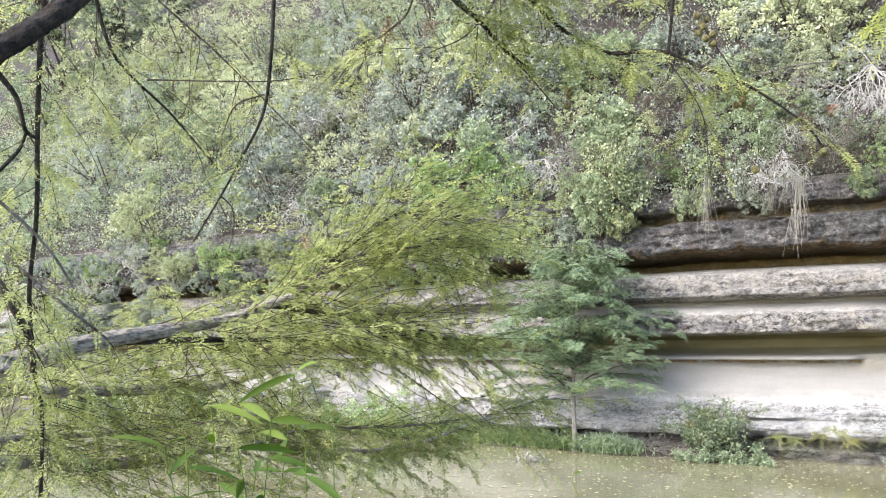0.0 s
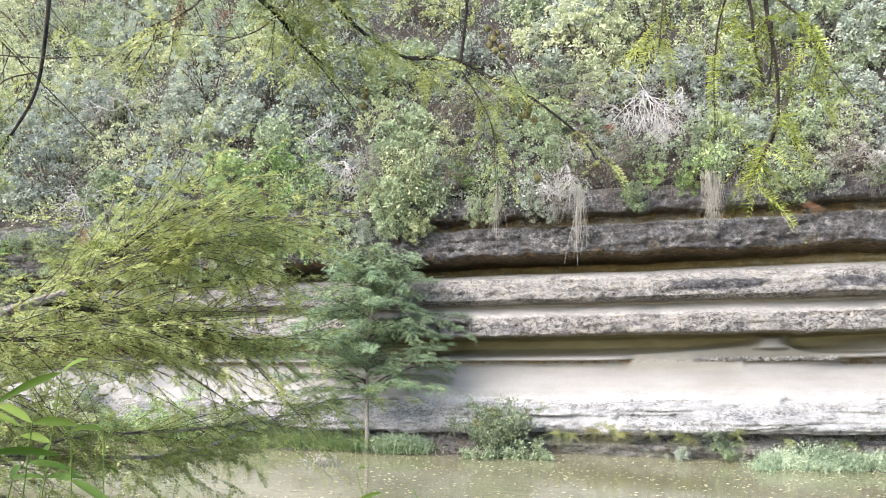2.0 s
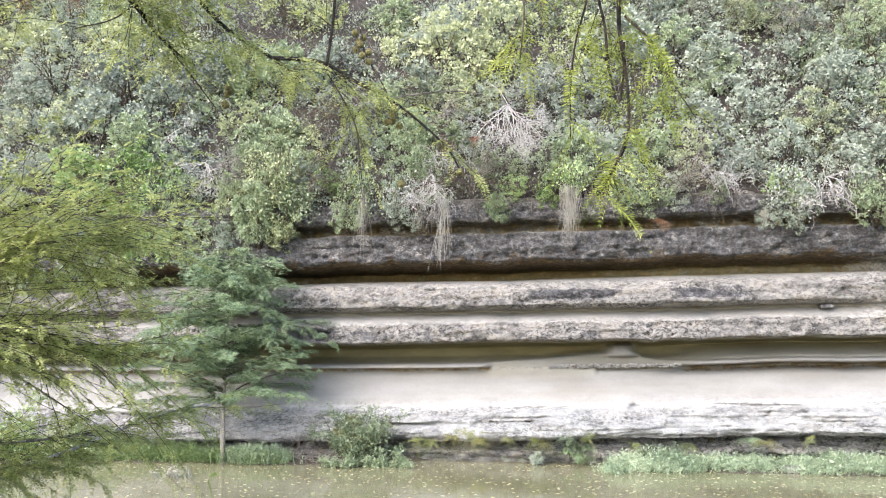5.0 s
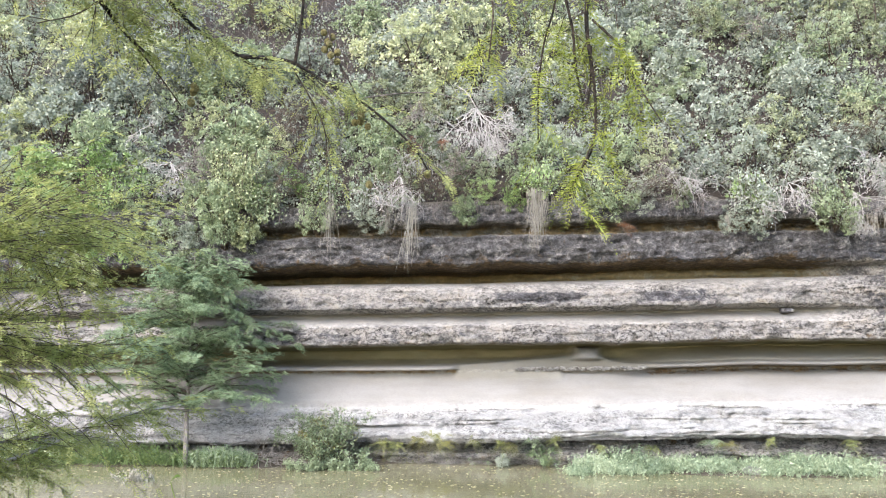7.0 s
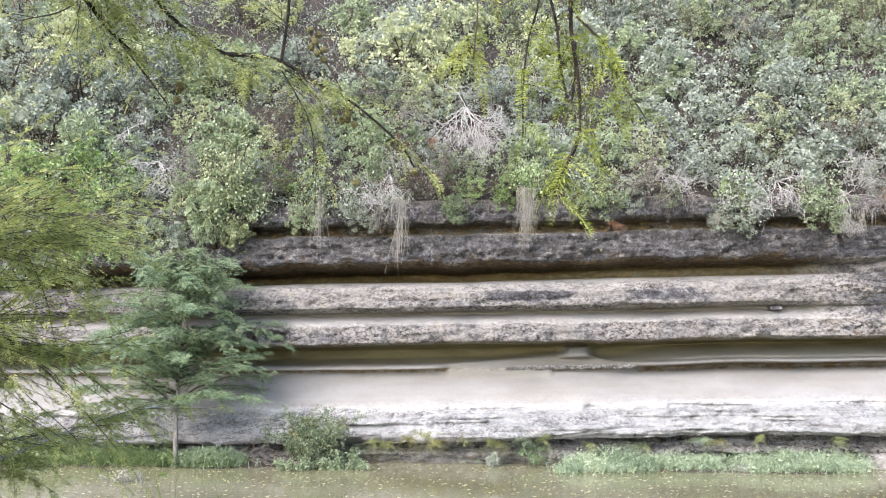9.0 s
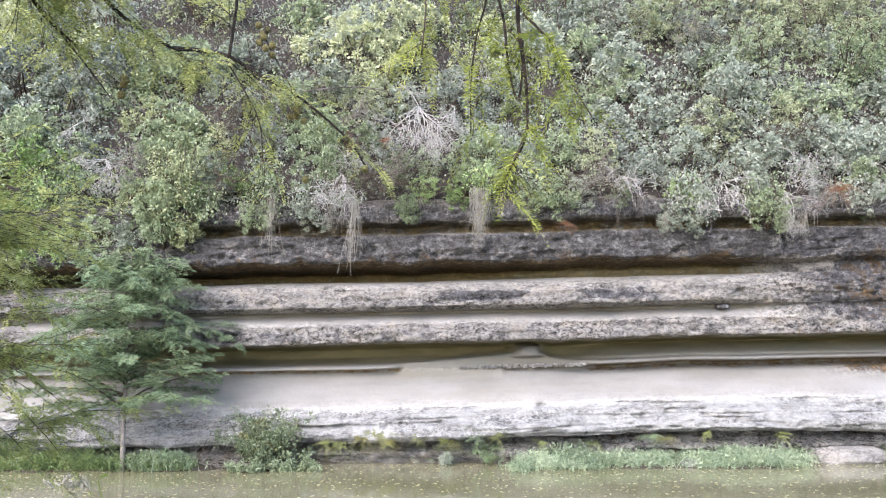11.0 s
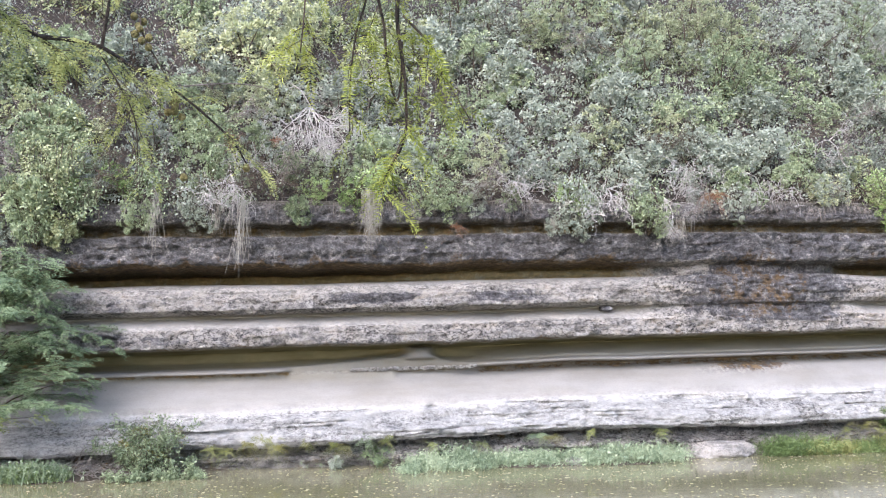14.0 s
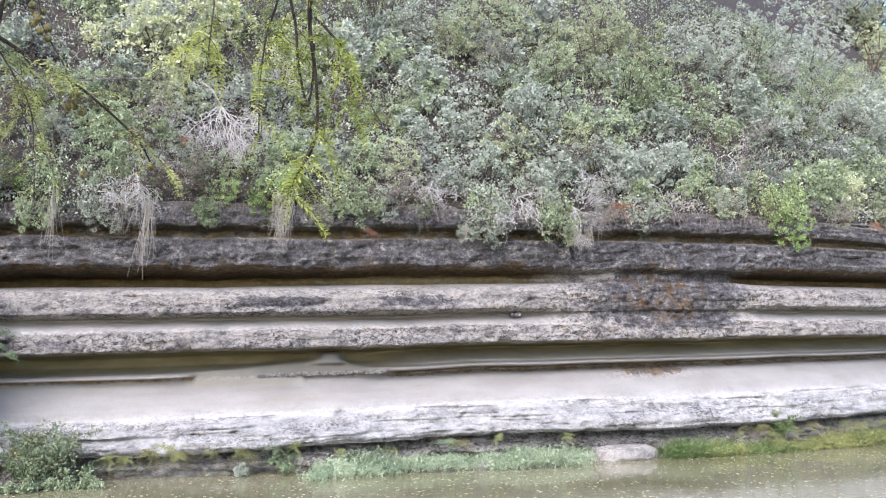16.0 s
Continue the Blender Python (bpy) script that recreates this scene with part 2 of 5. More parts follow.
def tube(geo, pts, radii, sides=5):
    pts = np.asarray(pts, float)
    n = len(pts)
    radii = np.broadcast_to(np.asarray(radii, float), (n,))
    t = unit(np.gradient(pts, axis=0))
    ref = np.array([0.31, 0.17, 0.93]) if abs(t[0][2]) < 0.9 else np.array([1.0, 0.2, 0])
    u = unit(np.cross(t, ref))
    w = np.cross(t, u)
    a = np.arange(sides) * 2 * math.pi / sides
    ring = pts[:, None] + radii[:, None, None] * (np.cos(a)[None, :, None] * u[:, None] + np.sin(a)[None, :, None] * w[:, None])
    f = [(i * sides + j, i * sides + (j + 1) % sides, (i + 1) * sides + (j + 1) % sides, (i + 1) * sides + j) for i in range(n - 1) for j in range(sides)]
    geo.add(ring, f)


def spline(ctrl, steps=8):
    """A smooth line through the control points."""
    c = [Vector(p) for p in ctrl]
    c = [c[0] * 2 - c[1]] + c + [c[-1] * 2 - c[-2]]
    out = []
    for i in range(1, len(c) - 2):
        for k in range(steps):
            s = k / steps
            a, b, d, e = c[i - 1], c[i], c[i + 1], c[i + 2]
            out.append(0.5 * ((2 * b) + (d - a) * s + (2 * a - 5 * b + 4 * d - e) * s * s + (3 * b - a - 3 * d + e) * s ** 3))
    out.append(c[-2])
    return np.array([tuple(p) for p in out])


def wander(start, d, length, n=6, wob=0.25, sag=0.0):
    """A crooked twig line from start towards d."""
    p, d = np.array(start, float), unit(d)
    out = [p]
    for k in range(n):
        d = unit(d + rng.normal(size=3) * wob + np.array([0, 0, -sag]))
        p = p + d * length / n
        out.append(p)
    return np.array(out)


def thing(name, label, category, group="", at=(0, 0, 0)):
    e = new(name)
    e.location = at
    e.empty_display_size = 0.1
    return tagged(e, label, category, group)


def part(name, data, parent, label=""):
    ob = new(name, data)
    ob.parent = parent
    return tagged(ob, label) if label else ob


def grid_mesh(name, X, Y, Z, material):
    """A sheet from three (rows, columns) arrays."""
    r, c = X.shape
    g = Geo()
    i = np.arange(r * c).reshape(r, c)
    g.add(np.stack([X, Y, Z], -1).reshape(-1, 3), np.stack([i[:-1, :-1], i[:-1, 1:], i[1:, 1:], i[1:, :-1]], -1).reshape(-1, 4))
    return g.mesh(name, material, True)


# ---- the cliff ----
TILT = 0.02          # the beds rise gently to the east


def face(x):
    """Plan of the cliff: distance of its face at x."""
    x = np.asarray(x, float)
    return 27.5 + 0.0085 * np.maximum(0, x - 10) ** 2 * (x < 40) + (x >= 40) * (7.65 + 0.5 * (x - 40)) + 0.0045 * np.maximum(0, -12 - x) ** 2 / (1 + 0.03 * np.maximum(0, -12 - x))


def bell(x, a, b, soft):
    return 1 / (1 + np.exp(-(x - a) / soft)) / (1 + np.exp((x - b) / soft))


# height, depth behind the face, rough, dark, rust with some painted shadow, olive tint
BEDS = [
    (-1.5, 0.3, 1, 0.3, 0, 0.2), (0.1, 0.3, 1, 0.3, 0.25, 0.05), (0.3, 0.1, 1, 0.4, 0.35, 0), (0.42, 0.05, 1, 0.35, 0.3, 0), (0.5, 0.4, 1, 0.3, 0.3, 0), (0.74, 0.55, 1, 0.5, 0.35, 0),
    (0.82, -0.25, 1, 0.3, 0, 0), (0.95, -0.45, 1, 0.24, 0, 0), (1.15, -0.4, 1, 0.2, 0, 0), (1.45, -0.2, 1, 0.1, 0, 0), (1.66, -0.04, 1, 0, 0, 0), (1.8, 0.1, 0.65, 0, 0, 0), (1.94, 0.24, 0.15, 0, 0, 0), (2.2, 0.5, 0, 0, 0, 0),
]
# rust just below the lip includes its brownish shadow, put into the colour
BEDS += [
    (2.65, 1.0, 0, 0, 0, 0), (2.92, 1.22, 0, 0, 0.12, 0.1), (3.0, 1.34, 0.2, 0, 0.6, 0.3), (3.06, 1.3, 0.3, 0, 0.7, 0.1), (3.08, 1.05, 0.1, 0, 0.3, 0), (3.11, 1.0, 0, 0, 0, 0), (3.22, 1.06, 0, 0, 0, 0),
    # more olive towards the recess roof: the shade there is put into the colour
    (3.28, 1.65, 0, 0, 0.02, 0.6), (3.45, 2.1, 0, 0, 0.05, 0.95), (3.75, 2.1, 0, 0, 0.2, 0.95), (3.88, 1.5, 0, 0, 0.3, 0.95), (3.9, 0.2, 0.6, 0.2, 0.5, 0.3),
]
BEDS += [
    (3.97, -0.12, 1, 0.35, 0.35, 0), (4.25, -0.04, 1, 0.32, 0, 0), (4.5, 0.12, 1, 0.12, 0, 0), (4.58, 0.25, 0.3, 0, 0, 0), (4.78, 0.6, 0, 0, 0, 0),
    (4.9, 0.8, 0, 0, 0.15, 0.35), (4.96, 0.75, 0.3, 0.2, 0.4, 0.3), (5.0, 0.3, 1, 0.2, 0.3, 0), (5.12, 0.02, 1, 0.26, 0, 0), (5.55, 0.18, 1, 0.3, 0, 0),
]
BEDS += [
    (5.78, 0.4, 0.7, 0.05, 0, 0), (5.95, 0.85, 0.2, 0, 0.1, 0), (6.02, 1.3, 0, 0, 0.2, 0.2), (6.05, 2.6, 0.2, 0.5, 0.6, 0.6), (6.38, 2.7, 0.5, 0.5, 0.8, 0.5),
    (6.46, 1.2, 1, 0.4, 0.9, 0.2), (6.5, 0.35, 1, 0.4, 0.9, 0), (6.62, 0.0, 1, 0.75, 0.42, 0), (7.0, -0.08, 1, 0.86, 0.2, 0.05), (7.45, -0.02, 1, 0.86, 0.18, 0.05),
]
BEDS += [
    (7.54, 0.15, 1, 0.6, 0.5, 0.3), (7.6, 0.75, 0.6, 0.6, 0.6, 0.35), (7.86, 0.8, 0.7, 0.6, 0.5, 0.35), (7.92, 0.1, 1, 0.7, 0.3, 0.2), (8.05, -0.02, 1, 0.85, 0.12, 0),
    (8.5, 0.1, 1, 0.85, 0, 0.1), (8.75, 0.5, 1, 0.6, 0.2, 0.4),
]
bz, bo, br, bd, bu, bm_ = (np.array(c, float) for c in zip(*BEDS))
arc = np.concatenate([[0], np.cumsum(np.hypot(np.diff(bz), np.diff(bo)))])
steps, here = [], 0.0
while here < arc[-1]:
    steps.append(here)
    here += 0.036 if np.interp(here, arc, br) > 0.5 else 0.075
s = np.array(steps)
pz, po, pr, pd, pu, pm = (np.interp(s, arc, a) for a in (bz, bo, br, bd, bu, bm_))
xs = np.concatenate([np.arange(-80, -22, 0.6), np.arange(-22, -13, 0.18), np.arange(-13, 24, 0.1), np.arange(24, 80, 0.5)])
X, Zb = np.meshgrid(xs, pz)
shape = X.shape


def col(a):
    return np.repeat(a[:, None], len(xs), 1)


O, RO, DA, RU, MO = col(po), col(pr), col(pd), col(pu), col(pm)
one = np.ones(shape)
closed = bell(X, 11.3, 19.8, 0.5) * bell(Zb, 4.3, 7.5, 0.07)
O = O * (1 - 0.8 * closed) + 0.8 * closed * (0.12 + 0.06 * np.sin(X * 1.3))
RO = np.maximum(RO, closed)
DA = np.maximum(DA, closed * (0.4 + 0.46 * bell(X, 13.5, 19, 0.8)))
MO *= 1 - closed
RU = RU * (1 - closed) + closed * 0.64 * bell(X, 13.6, 17.5, 0.9) * bell(Zb, 4.2, 7.2, 0.25)
# shade on the western cliff is put into the rough rock as darker grey
west = 1 / (1 + np.exp((X + 8) / 2.0))
DA = np.maximum(DA, 0.3 * west * RO)
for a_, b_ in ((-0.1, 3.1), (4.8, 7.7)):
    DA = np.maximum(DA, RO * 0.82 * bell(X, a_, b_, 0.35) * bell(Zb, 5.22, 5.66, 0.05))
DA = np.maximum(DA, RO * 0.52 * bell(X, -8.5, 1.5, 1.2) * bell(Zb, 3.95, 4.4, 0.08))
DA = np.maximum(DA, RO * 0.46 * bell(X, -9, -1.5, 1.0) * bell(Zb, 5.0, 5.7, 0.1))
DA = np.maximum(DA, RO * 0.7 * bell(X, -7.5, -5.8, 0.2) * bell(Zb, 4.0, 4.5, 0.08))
DA = np.maximum(DA, 0.8 * bell(X, 14.0, 17.2, 0.4) * bell(Zb, 2.6, 2.92, 0.05))
stain = bell(X, 13.8, 17.4, 0.35) * bell(Zb, 2.55, 3.0, 0.06)
RU = np.maximum(RU, 0.62 * stain)
RO = np.maximum(RO, 0.5 * stain)
RU = np.maximum(RU, 0.5 * bell(X, -30, -1.2, 0.1) * bell(Zb, 2.95, 3.06, 0.02))
O *= 1 - 0.5 * bell(X, 2.5, 11.8, 1.2) * bell(Zb, 6.0, 6.44, 0.04)
P3 = np.stack([X, one * 0, Zb], -1).reshape(-1, 3)


def field(sx, sz, octaves, seed):
    return fbm(P3 * np.array([sx, 1, sz]), octaves, seed).reshape(shape)


wave = fbm(np.stack([X * 0.22, one * 0, Zb * 0.3], -1).reshape(-1, 3), 3, 3).reshape(shape)
# the mound and the broken lip on the big smooth recess
crest = np.where(X < 3.2, 3.24 + 0.085 * np.clip(X + 1.1, 0, 4.5), 3.24 + 0.37 * np.exp(-((X - 3.2) / 1.05) ** 2))
heap = bell(X, -1.15, 5.6, 0.06) / (1 + np.exp(-(Zb - np.where(X < 2.4, 2.8, 3.07)) / 0.05)) / (1 + np.exp(np.clip((Zb - crest) / 0.022, -50, 50)))
knob = np.exp(-(np.abs(X - 3.3) / 0.52) ** 4) * bell(Zb, 3.4, 3.8, 0.02)
fill = np.clip(heap + knob, 0, 1)
O = O * (1 - fill) + fill * (0.98 + 0.5 * np.clip(Zb - 2.75, 0, 1))
O -= 0.5 * knob
RU *= 1 - 0.9 * heap
slope = bell(X, 5.2, 90, 0.5) * bell(Zb, 3.23, 3.78, 0.03)
O = O * (1 - slope) + slope * (1.05 + 1.9 * np.clip(Zb - 3.22, 0, 0.6))
# less olive low down paints the light on the sloping recess floor
MO *= 1 - 0.75 * slope * np.clip((3.72 - Zb) / 0.3, 0, 1)
shelf = bell(X, 5.0, 80, 0.4) * bell(Zb, 2.82, 3.065, 0.025)
O += 0.55 * shelf - 0.16 * bell(X, 5.4, 90, 0.3) * bell(Zb, 3.085, 3.2, 0.012)
# the brown shadow under the eastern lip is put into the colour
RU = np.maximum(RU, 0.55 * shelf)
O += 0.42 * bell(X, -7.7, -6.42, 0.03) * bell(Zb, 3.98, 4.33, 0.02)
MO = MO * (1 - fill) + 0.22 * fill * (1 - knob)
lip = bell(X, -30, -1.2, 0.05) * bell(Zb, 2.98, 3.2, 0.02)
O -= 0.22 * lip
def layers(h, sx, seed):
    """Thin beds: each has its own depth, which changes slowly along the cliff."""
    zz = Zb / h + 0.35 * fbm(np.stack([X * 0.4, one * 0, one * 0], -1).reshape(-1, 3), 2, seed).reshape(shape)
    k = np.floor(zz)
    d = vnoise(np.stack([X * sx + k * 7.31, k * 3.17, one * 0], -1).reshape(-1, 3), seed).reshape(shape)
    j = np.floor(X * sx * 1.6 + 3.7 * np.sin(k * 12.9))
    b = vnoise(np.stack([j * 1.37, k * 1.91, one * 0.5], -1).reshape(-1, 3), seed + 1).reshape(shape)
    crack = np.exp(-(np.minimum(zz - k, 1 - zz + k) / 0.16) ** 2) * np.clip(2.5 * vnoise(np.stack([X * sx * 1.2, k * 5.3, one * 0], -1).reshape(-1, 3), seed + 2).reshape(shape) + 0.2, 0, 1)
    return d, b, crack


base_rough = bell(Zb, 0.1, 1.95, 0.06)
d1_, b1_, k1_ = layers(0.14, 0.45, 71)
d2_, b2_, k2_ = layers(0.36, 0.6, 81)
ridge = 0.35 - np.abs(field(1.6, 2.6, 4, 13))
O += base_rough * (0.08 * d1_ + 0.06 * b1_ + 0.05 * k1_ + 0.13 * d2_ + 0.07 * k2_ + 0.12 * field(3.0, 4.5, 4, 18) + 0.1 * field(6, 10, 2, 19))
upper = RO * (1 - base_rough)
O += upper * (0.06 * d2_ + 0.1 * b2_ + 0.05 * k2_ + 0.05 * b1_ + 0.16 * field(3.0, 3.4, 4, 17) + 0.13 * field(7, 9, 2, 20))
O += RO * (0.14 * field(0.5, 1.4, 4, 11) - 0.16 * ridge + 0.1 * field(6, 8, 3, 12))
O += (1 - RO) * (0.08 * field(0.35, 0.8, 3, 14) + 0.008 * field(3, 6, 3, 15))
O += 0.22 * fbm(np.stack([xs * 0.16, xs * 0, xs * 0], -1), 3, 41)[None, :]
edge = bell(Zb, 6.3, 6.75, 0.05) + bell(Zb, 3.85, 4.0, 0.03) + bell(Zb, 0.7, 1.1, 0.05) + bell(Zb, 7.5, 7.95, 0.05)
Z = Zb + TILT * X * np.clip((Zb + 0.6) / 1.4, 0, 1) + 0.07 * wave * np.clip(Zb, 0, 1) + 0.1 * edge * field(1.4, 0.6, 4, 23)
Z -= 0.38 * bell(Zb, 0.3, 1.9, 0.12) * (-0.5 + bell(X, -40, 4, 3.0)) * 0.45
Z -= 0.2 * bell(Zb, 0.25, 1.9, 0.15) * bell(X, 13, 300, 1.5)
Y = face(X) + O
cliff_mesh = grid_mesh("cliff", X, Y, Z, LIME)
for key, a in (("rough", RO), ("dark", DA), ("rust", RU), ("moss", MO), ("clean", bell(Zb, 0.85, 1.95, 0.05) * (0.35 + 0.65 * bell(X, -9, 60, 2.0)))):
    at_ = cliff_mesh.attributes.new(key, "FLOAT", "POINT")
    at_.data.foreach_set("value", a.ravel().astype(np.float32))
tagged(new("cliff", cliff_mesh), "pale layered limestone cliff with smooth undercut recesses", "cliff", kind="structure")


def slope_z(x, y):
    """Height of the wooded hillside above the cliff."""
    d = y - face(x)
    return 8.7 + TILT * np.asarray(x) + 1.12 * (d - 0.45)


hx, hd = np.meshgrid(np.concatenate([np.arange(-220, -25, 3.0), np.arange(-25, 30, 0.3), np.arange(30, 90, 2.0)]), np.concatenate([np.arange(0.42, 12, 0.25), np.arange(12, 90, 2.5)]))
hy = face(hx) + hd
hz = slope_z(hx, hy) + np.clip(hd - 0.4, 0, 1) * 0.35 * fbm(np.stack([hx * 0.8, hy * 0.8, hx * 0], -1).reshape(-1, 3), 4, 51).reshape(hx.shape)
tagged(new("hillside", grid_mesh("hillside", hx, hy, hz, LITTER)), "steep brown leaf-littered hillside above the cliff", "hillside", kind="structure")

# ---- river, banks ----
wx, wy = np.meshgrid(np.linspace(-150, 150, 40), np.linspace(-60, 70, 30))
tagged(new("water", grid_mesh("water", wx, wy, wx * 0, WATER)), "murky olive-green slow river water", "water", kind="structure")
sx, sd = np.meshgrid(np.arange(-60, 45, 0.25), np.linspace(-5, 1.6, 24))
reach = 0.5 - 2.1 * bell(sx, -60, -7.0, 0.9) - 1.3 * bell(sx, -7.5, -3.4, 0.5) - 1.6 * bell(sx, 3.2, 12.5, 0.9) + 0.2 * np.sin(sx * 1.7)
sz = np.clip(0.16 * (sd - reach), -0.6, 0.16) + 0.05 * fbm(np.stack([sx * 2, sd * 2, sx * 0], -1).reshape(-1, 3), 3, 61).reshape(sx.shape)
tagged(new("shore", grid_mesh("shore", sx, face(sx) + sd, sz, MUD)), "low muddy shore below the cliff", "shore", kind="structure")
nx, ny = np.meshgrid(np.linspace(-150, 150, 60), np.linspace(-60, 14, 60))
nz = 2.3 - 3.6 / (1 + np.exp(-(ny - 7.5) / 1.1)) + 0.12 * fbm(np.stack([nx * 0.5, ny * 0.5, nx * 0], -1).reshape(-1, 3), 3, 62).reshape(nx.shape)
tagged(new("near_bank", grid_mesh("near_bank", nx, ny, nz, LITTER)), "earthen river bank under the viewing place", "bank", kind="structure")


# ---- shrubs ----
def crown_mesh(clumps, per, leaf, rosette=0.125):
    """Rosettes of small leaves gathered in uneven lobes, with gaps between them."""
    g = Geo()
    lobes = rand_dirs(9) * rng.uniform(0.45, 0.78, (9, 1))
    lobes[:, 2] *= 0.9
    size = rng.uniform(0.32, 0.52, 9)
    k = rng.integers(0, 9, clumps)
    c = lobes[k] + rand_dirs(clumps) * (rng.uniform(0.25, 1, (clumps, 1)) ** 0.4) * size[k][:, None]
    r = rosette * rng.uniform(0.64, 1.36, clumps)
    for q, rad in zip(c, r):
        n = max(12, int(per * (rad / rosette) ** 1.6))
        off = unit(rng.normal(size=(n, 3)) + np.array([0, 0, 0.45]) + 0.5 * unit(q)) * rad * rng.uniform(0.35, 1.0, (n, 1)) * np.array([1.0, 1.0, 0.75])
        d = unit(off / rad + 0.25 * unit(q) + rng.normal(size=(n, 3)) * 0.35)
        side = unit(np.cross(d, rng.normal(size=(n, 3))))
        diamonds(g, q + off * 0.75, d, side, leaf * rng.uniform(0.6, 1.3, n), leaf * 0.58 * rng.uniform(0.6, 1.2, n))
    return g, c[:: max(1, clumps // 36)]


def branch_mesh(centres, stem=0.035):
    g = Geo()
    for q in centres:
        mid = np.array([q[0] * 0.3, q[1] * 0.3, -0.75 + 0.45 * (q[2] + 1)]) + rng.normal(size=3) * 0.08
        p = spline([(0, 0, -0.95), mid, q * 0.97], 3)
        tube(g, p, np.linspace(stem, 0.006, len(p)), 3)
        for k in range(3):
            w = wander(p[rng.integers(3, len(p))], q + rng.normal(size=3) * 0.7, rng.uniform(0.25, 0.5), 4, 0.35)
            tube(g, w, np.linspace(0.007, 0.003, len(w)), 3)
    return g


SHAPES = []
for clumps, per, leaf in ((120, 31, 0.076), (108, 34, 0.08), (130, 29, 0.072), (114, 32, 0.076)):
    g, c = crown_mesh(clumps, per, leaf)
    SHAPES.append((g, c))
FINE = [crown_mesh(92, 44, 0.056), crown_mesh(100, 42, 0.054)]
LARGE = []
for k in range(3):
    g, c = crown_mesh(420, 22, 0.037, 0.062)
    LARGE.append((g, c))
MASTER = {}
LABELS = {
    "silver": ("oak_shrub", "silver-green evergreen oak shrub rooted on the hillside", "shrub"),
    "green": ("green_shrub", "mid-green leafy shrub rooted on the hillside", "shrub"),
    "bright": ("broadleaf_shrub", "bright green leafy shrub hanging over the cliff top", "shrub"),
    "yellow": ("sumac_shrub", "pale yellow-green leafy shrub rooted on the hillside", "shrub"),
    "grey": ("brush_shrub", "dull grey-green twiggy shrub rooted on the hillside", "shrub"),
    "juniper": ("juniper", "olive-green juniper tree with fine foliage on the hillside", "juniper"),
}


def shrub(kind, x, y, z, r, tall=1.0, lean=0.6):
    """A shrub whose crown is centred at x, y, z; the first of a shape is built, the rest are copies."""
    size = "large" if r > 2.25 else "small"
    shapes = LARGE if r > 2.25 else FINE if kind == "juniper" else SHAPES
    k = int(rng.integers(len(shapes)))
    m = pose(x, y, z, math.degrees(lean), 0, 0) @ Matrix.Diagonal((r, r, r * tall, 1)) @ pose(0, 0, 0, rng.normal() * 6, rng.normal() * 6, rng.uniform(0, 360))
    if (kind, size, k) in MASTER:
        ob = MASTER[kind, size, k]
        made = copy_thing(ob, Matrix.Identity(4))
        made.matrix_basis = m
        return made
    g, c = shapes[k]
    name, label, cat = LABELS[kind]
    ob = thing(name, label, cat, "shrubs on the hillside")
    part("crown", g.mesh("crown", LEAF[kind]), ob)
    part("branchwork", branch_mesh(c[:: 3]).mesh("branchwork", BROWNTWIG, True), ob, "bare grey-brown branches")
    ob.matrix_basis = m
    MASTER[kind, size, k] = ob
    return ob


def on_slope(x, z, r):
    """The depth at which a crown of radius r rests on the hillside at this height."""
    y = face(x) + 0.45 + max(0.0, (z - 8.7 - TILT * x)) / 1.12
    return float(y) - 0.25 * r


shrub("silver", -19.89, 32.91, 14.39, 2.81)
shrub("silver", -19.46, 30.76, 12.01, 2.34)
shrub("silver", -16.74, 30.52, 11.92, 1.96)
shrub("silver", -27.21, 37.00, 18.27, 3.02)
shrub("silver", -28.20, 34.34, 15.18, 2.52)
shrub("yellow", -36.57, 40.93, 21.53, 4.07)
shrub("yellow", -34.65, 36.88, 17.25, 3.28)
shrub("yellow", -48.46, 46.32, 25.89, 4.98)
shrub("green", -42.50, 38.80, 18.34, 3.72)
shrub("green", -34.18, 33.77, 13.83, 3.08)
shrub("yellow", -32.33, 28.73, 8.42, 2.56)
shrub("yellow", -35.69, 30.51, 9.98, 2.04)
shrub("green", -43.34, 32.06, 10.67, 3.41)
shrub("silver", -42.39, 33.61, 12.54, 3.44)
shrub("green", -61.68, 42.17, 19.18, 5.38)
shrub("green", -70.42, 50.11, 28.96, 7.05)
shrub("yellow", -61.69, 49.57, 27.46, 5.82)
shrub("green", -51.38, 33.78, 11.40, 3.88)
shrub("grey", -25.98, 30.08, 10.66, 1.90)
shrub("grey", -25.33, 32.63, 13.57, 2.00)
shrub("green", -28.98, 40.51, 22.01, 3.32)
shrub("green", -22.56, 37.87, 19.72, 2.94)
shrub("grey", -16.73, 34.37, 16.24, 2.20)
shrub("grey", -14.40, 30.63, 12.17, 1.91)
shrub("bright", -13.54, 28.29, 9.58, 1.37)
shrub("grey", -12.37, 28.84, 10.23, 1.51)
shrub("green", -9.57, 29.88, 11.45, 1.64)
shrub("green", -8.93, 27.16, 8.42, 1.13, 1.4)
shrub("green", -9.65, 32.49, 14.38, 1.95)
shrub("grey", -12.86, 33.15, 15.04, 2.04)
shrub("silver", -27.80, 29.04, 9.29, 1.91)
shrub("grey", -19.72, 28.96, 9.97, 1.53)
shrub("green", -21.66, 28.77, 9.60, 1.71)
shrub("bright", -16.37, 28.44, 9.62, 1.57)
shrub("green", -10.76, 32.90, 14.81, 1.99)
shrub("green", -9.69, 29.89, 11.46, 1.52)
shrub("green", -8.53, 27.41, 8.71, 1.10, 1.5)
shrub("green", -14.18, 29.05, 10.41, 1.81)
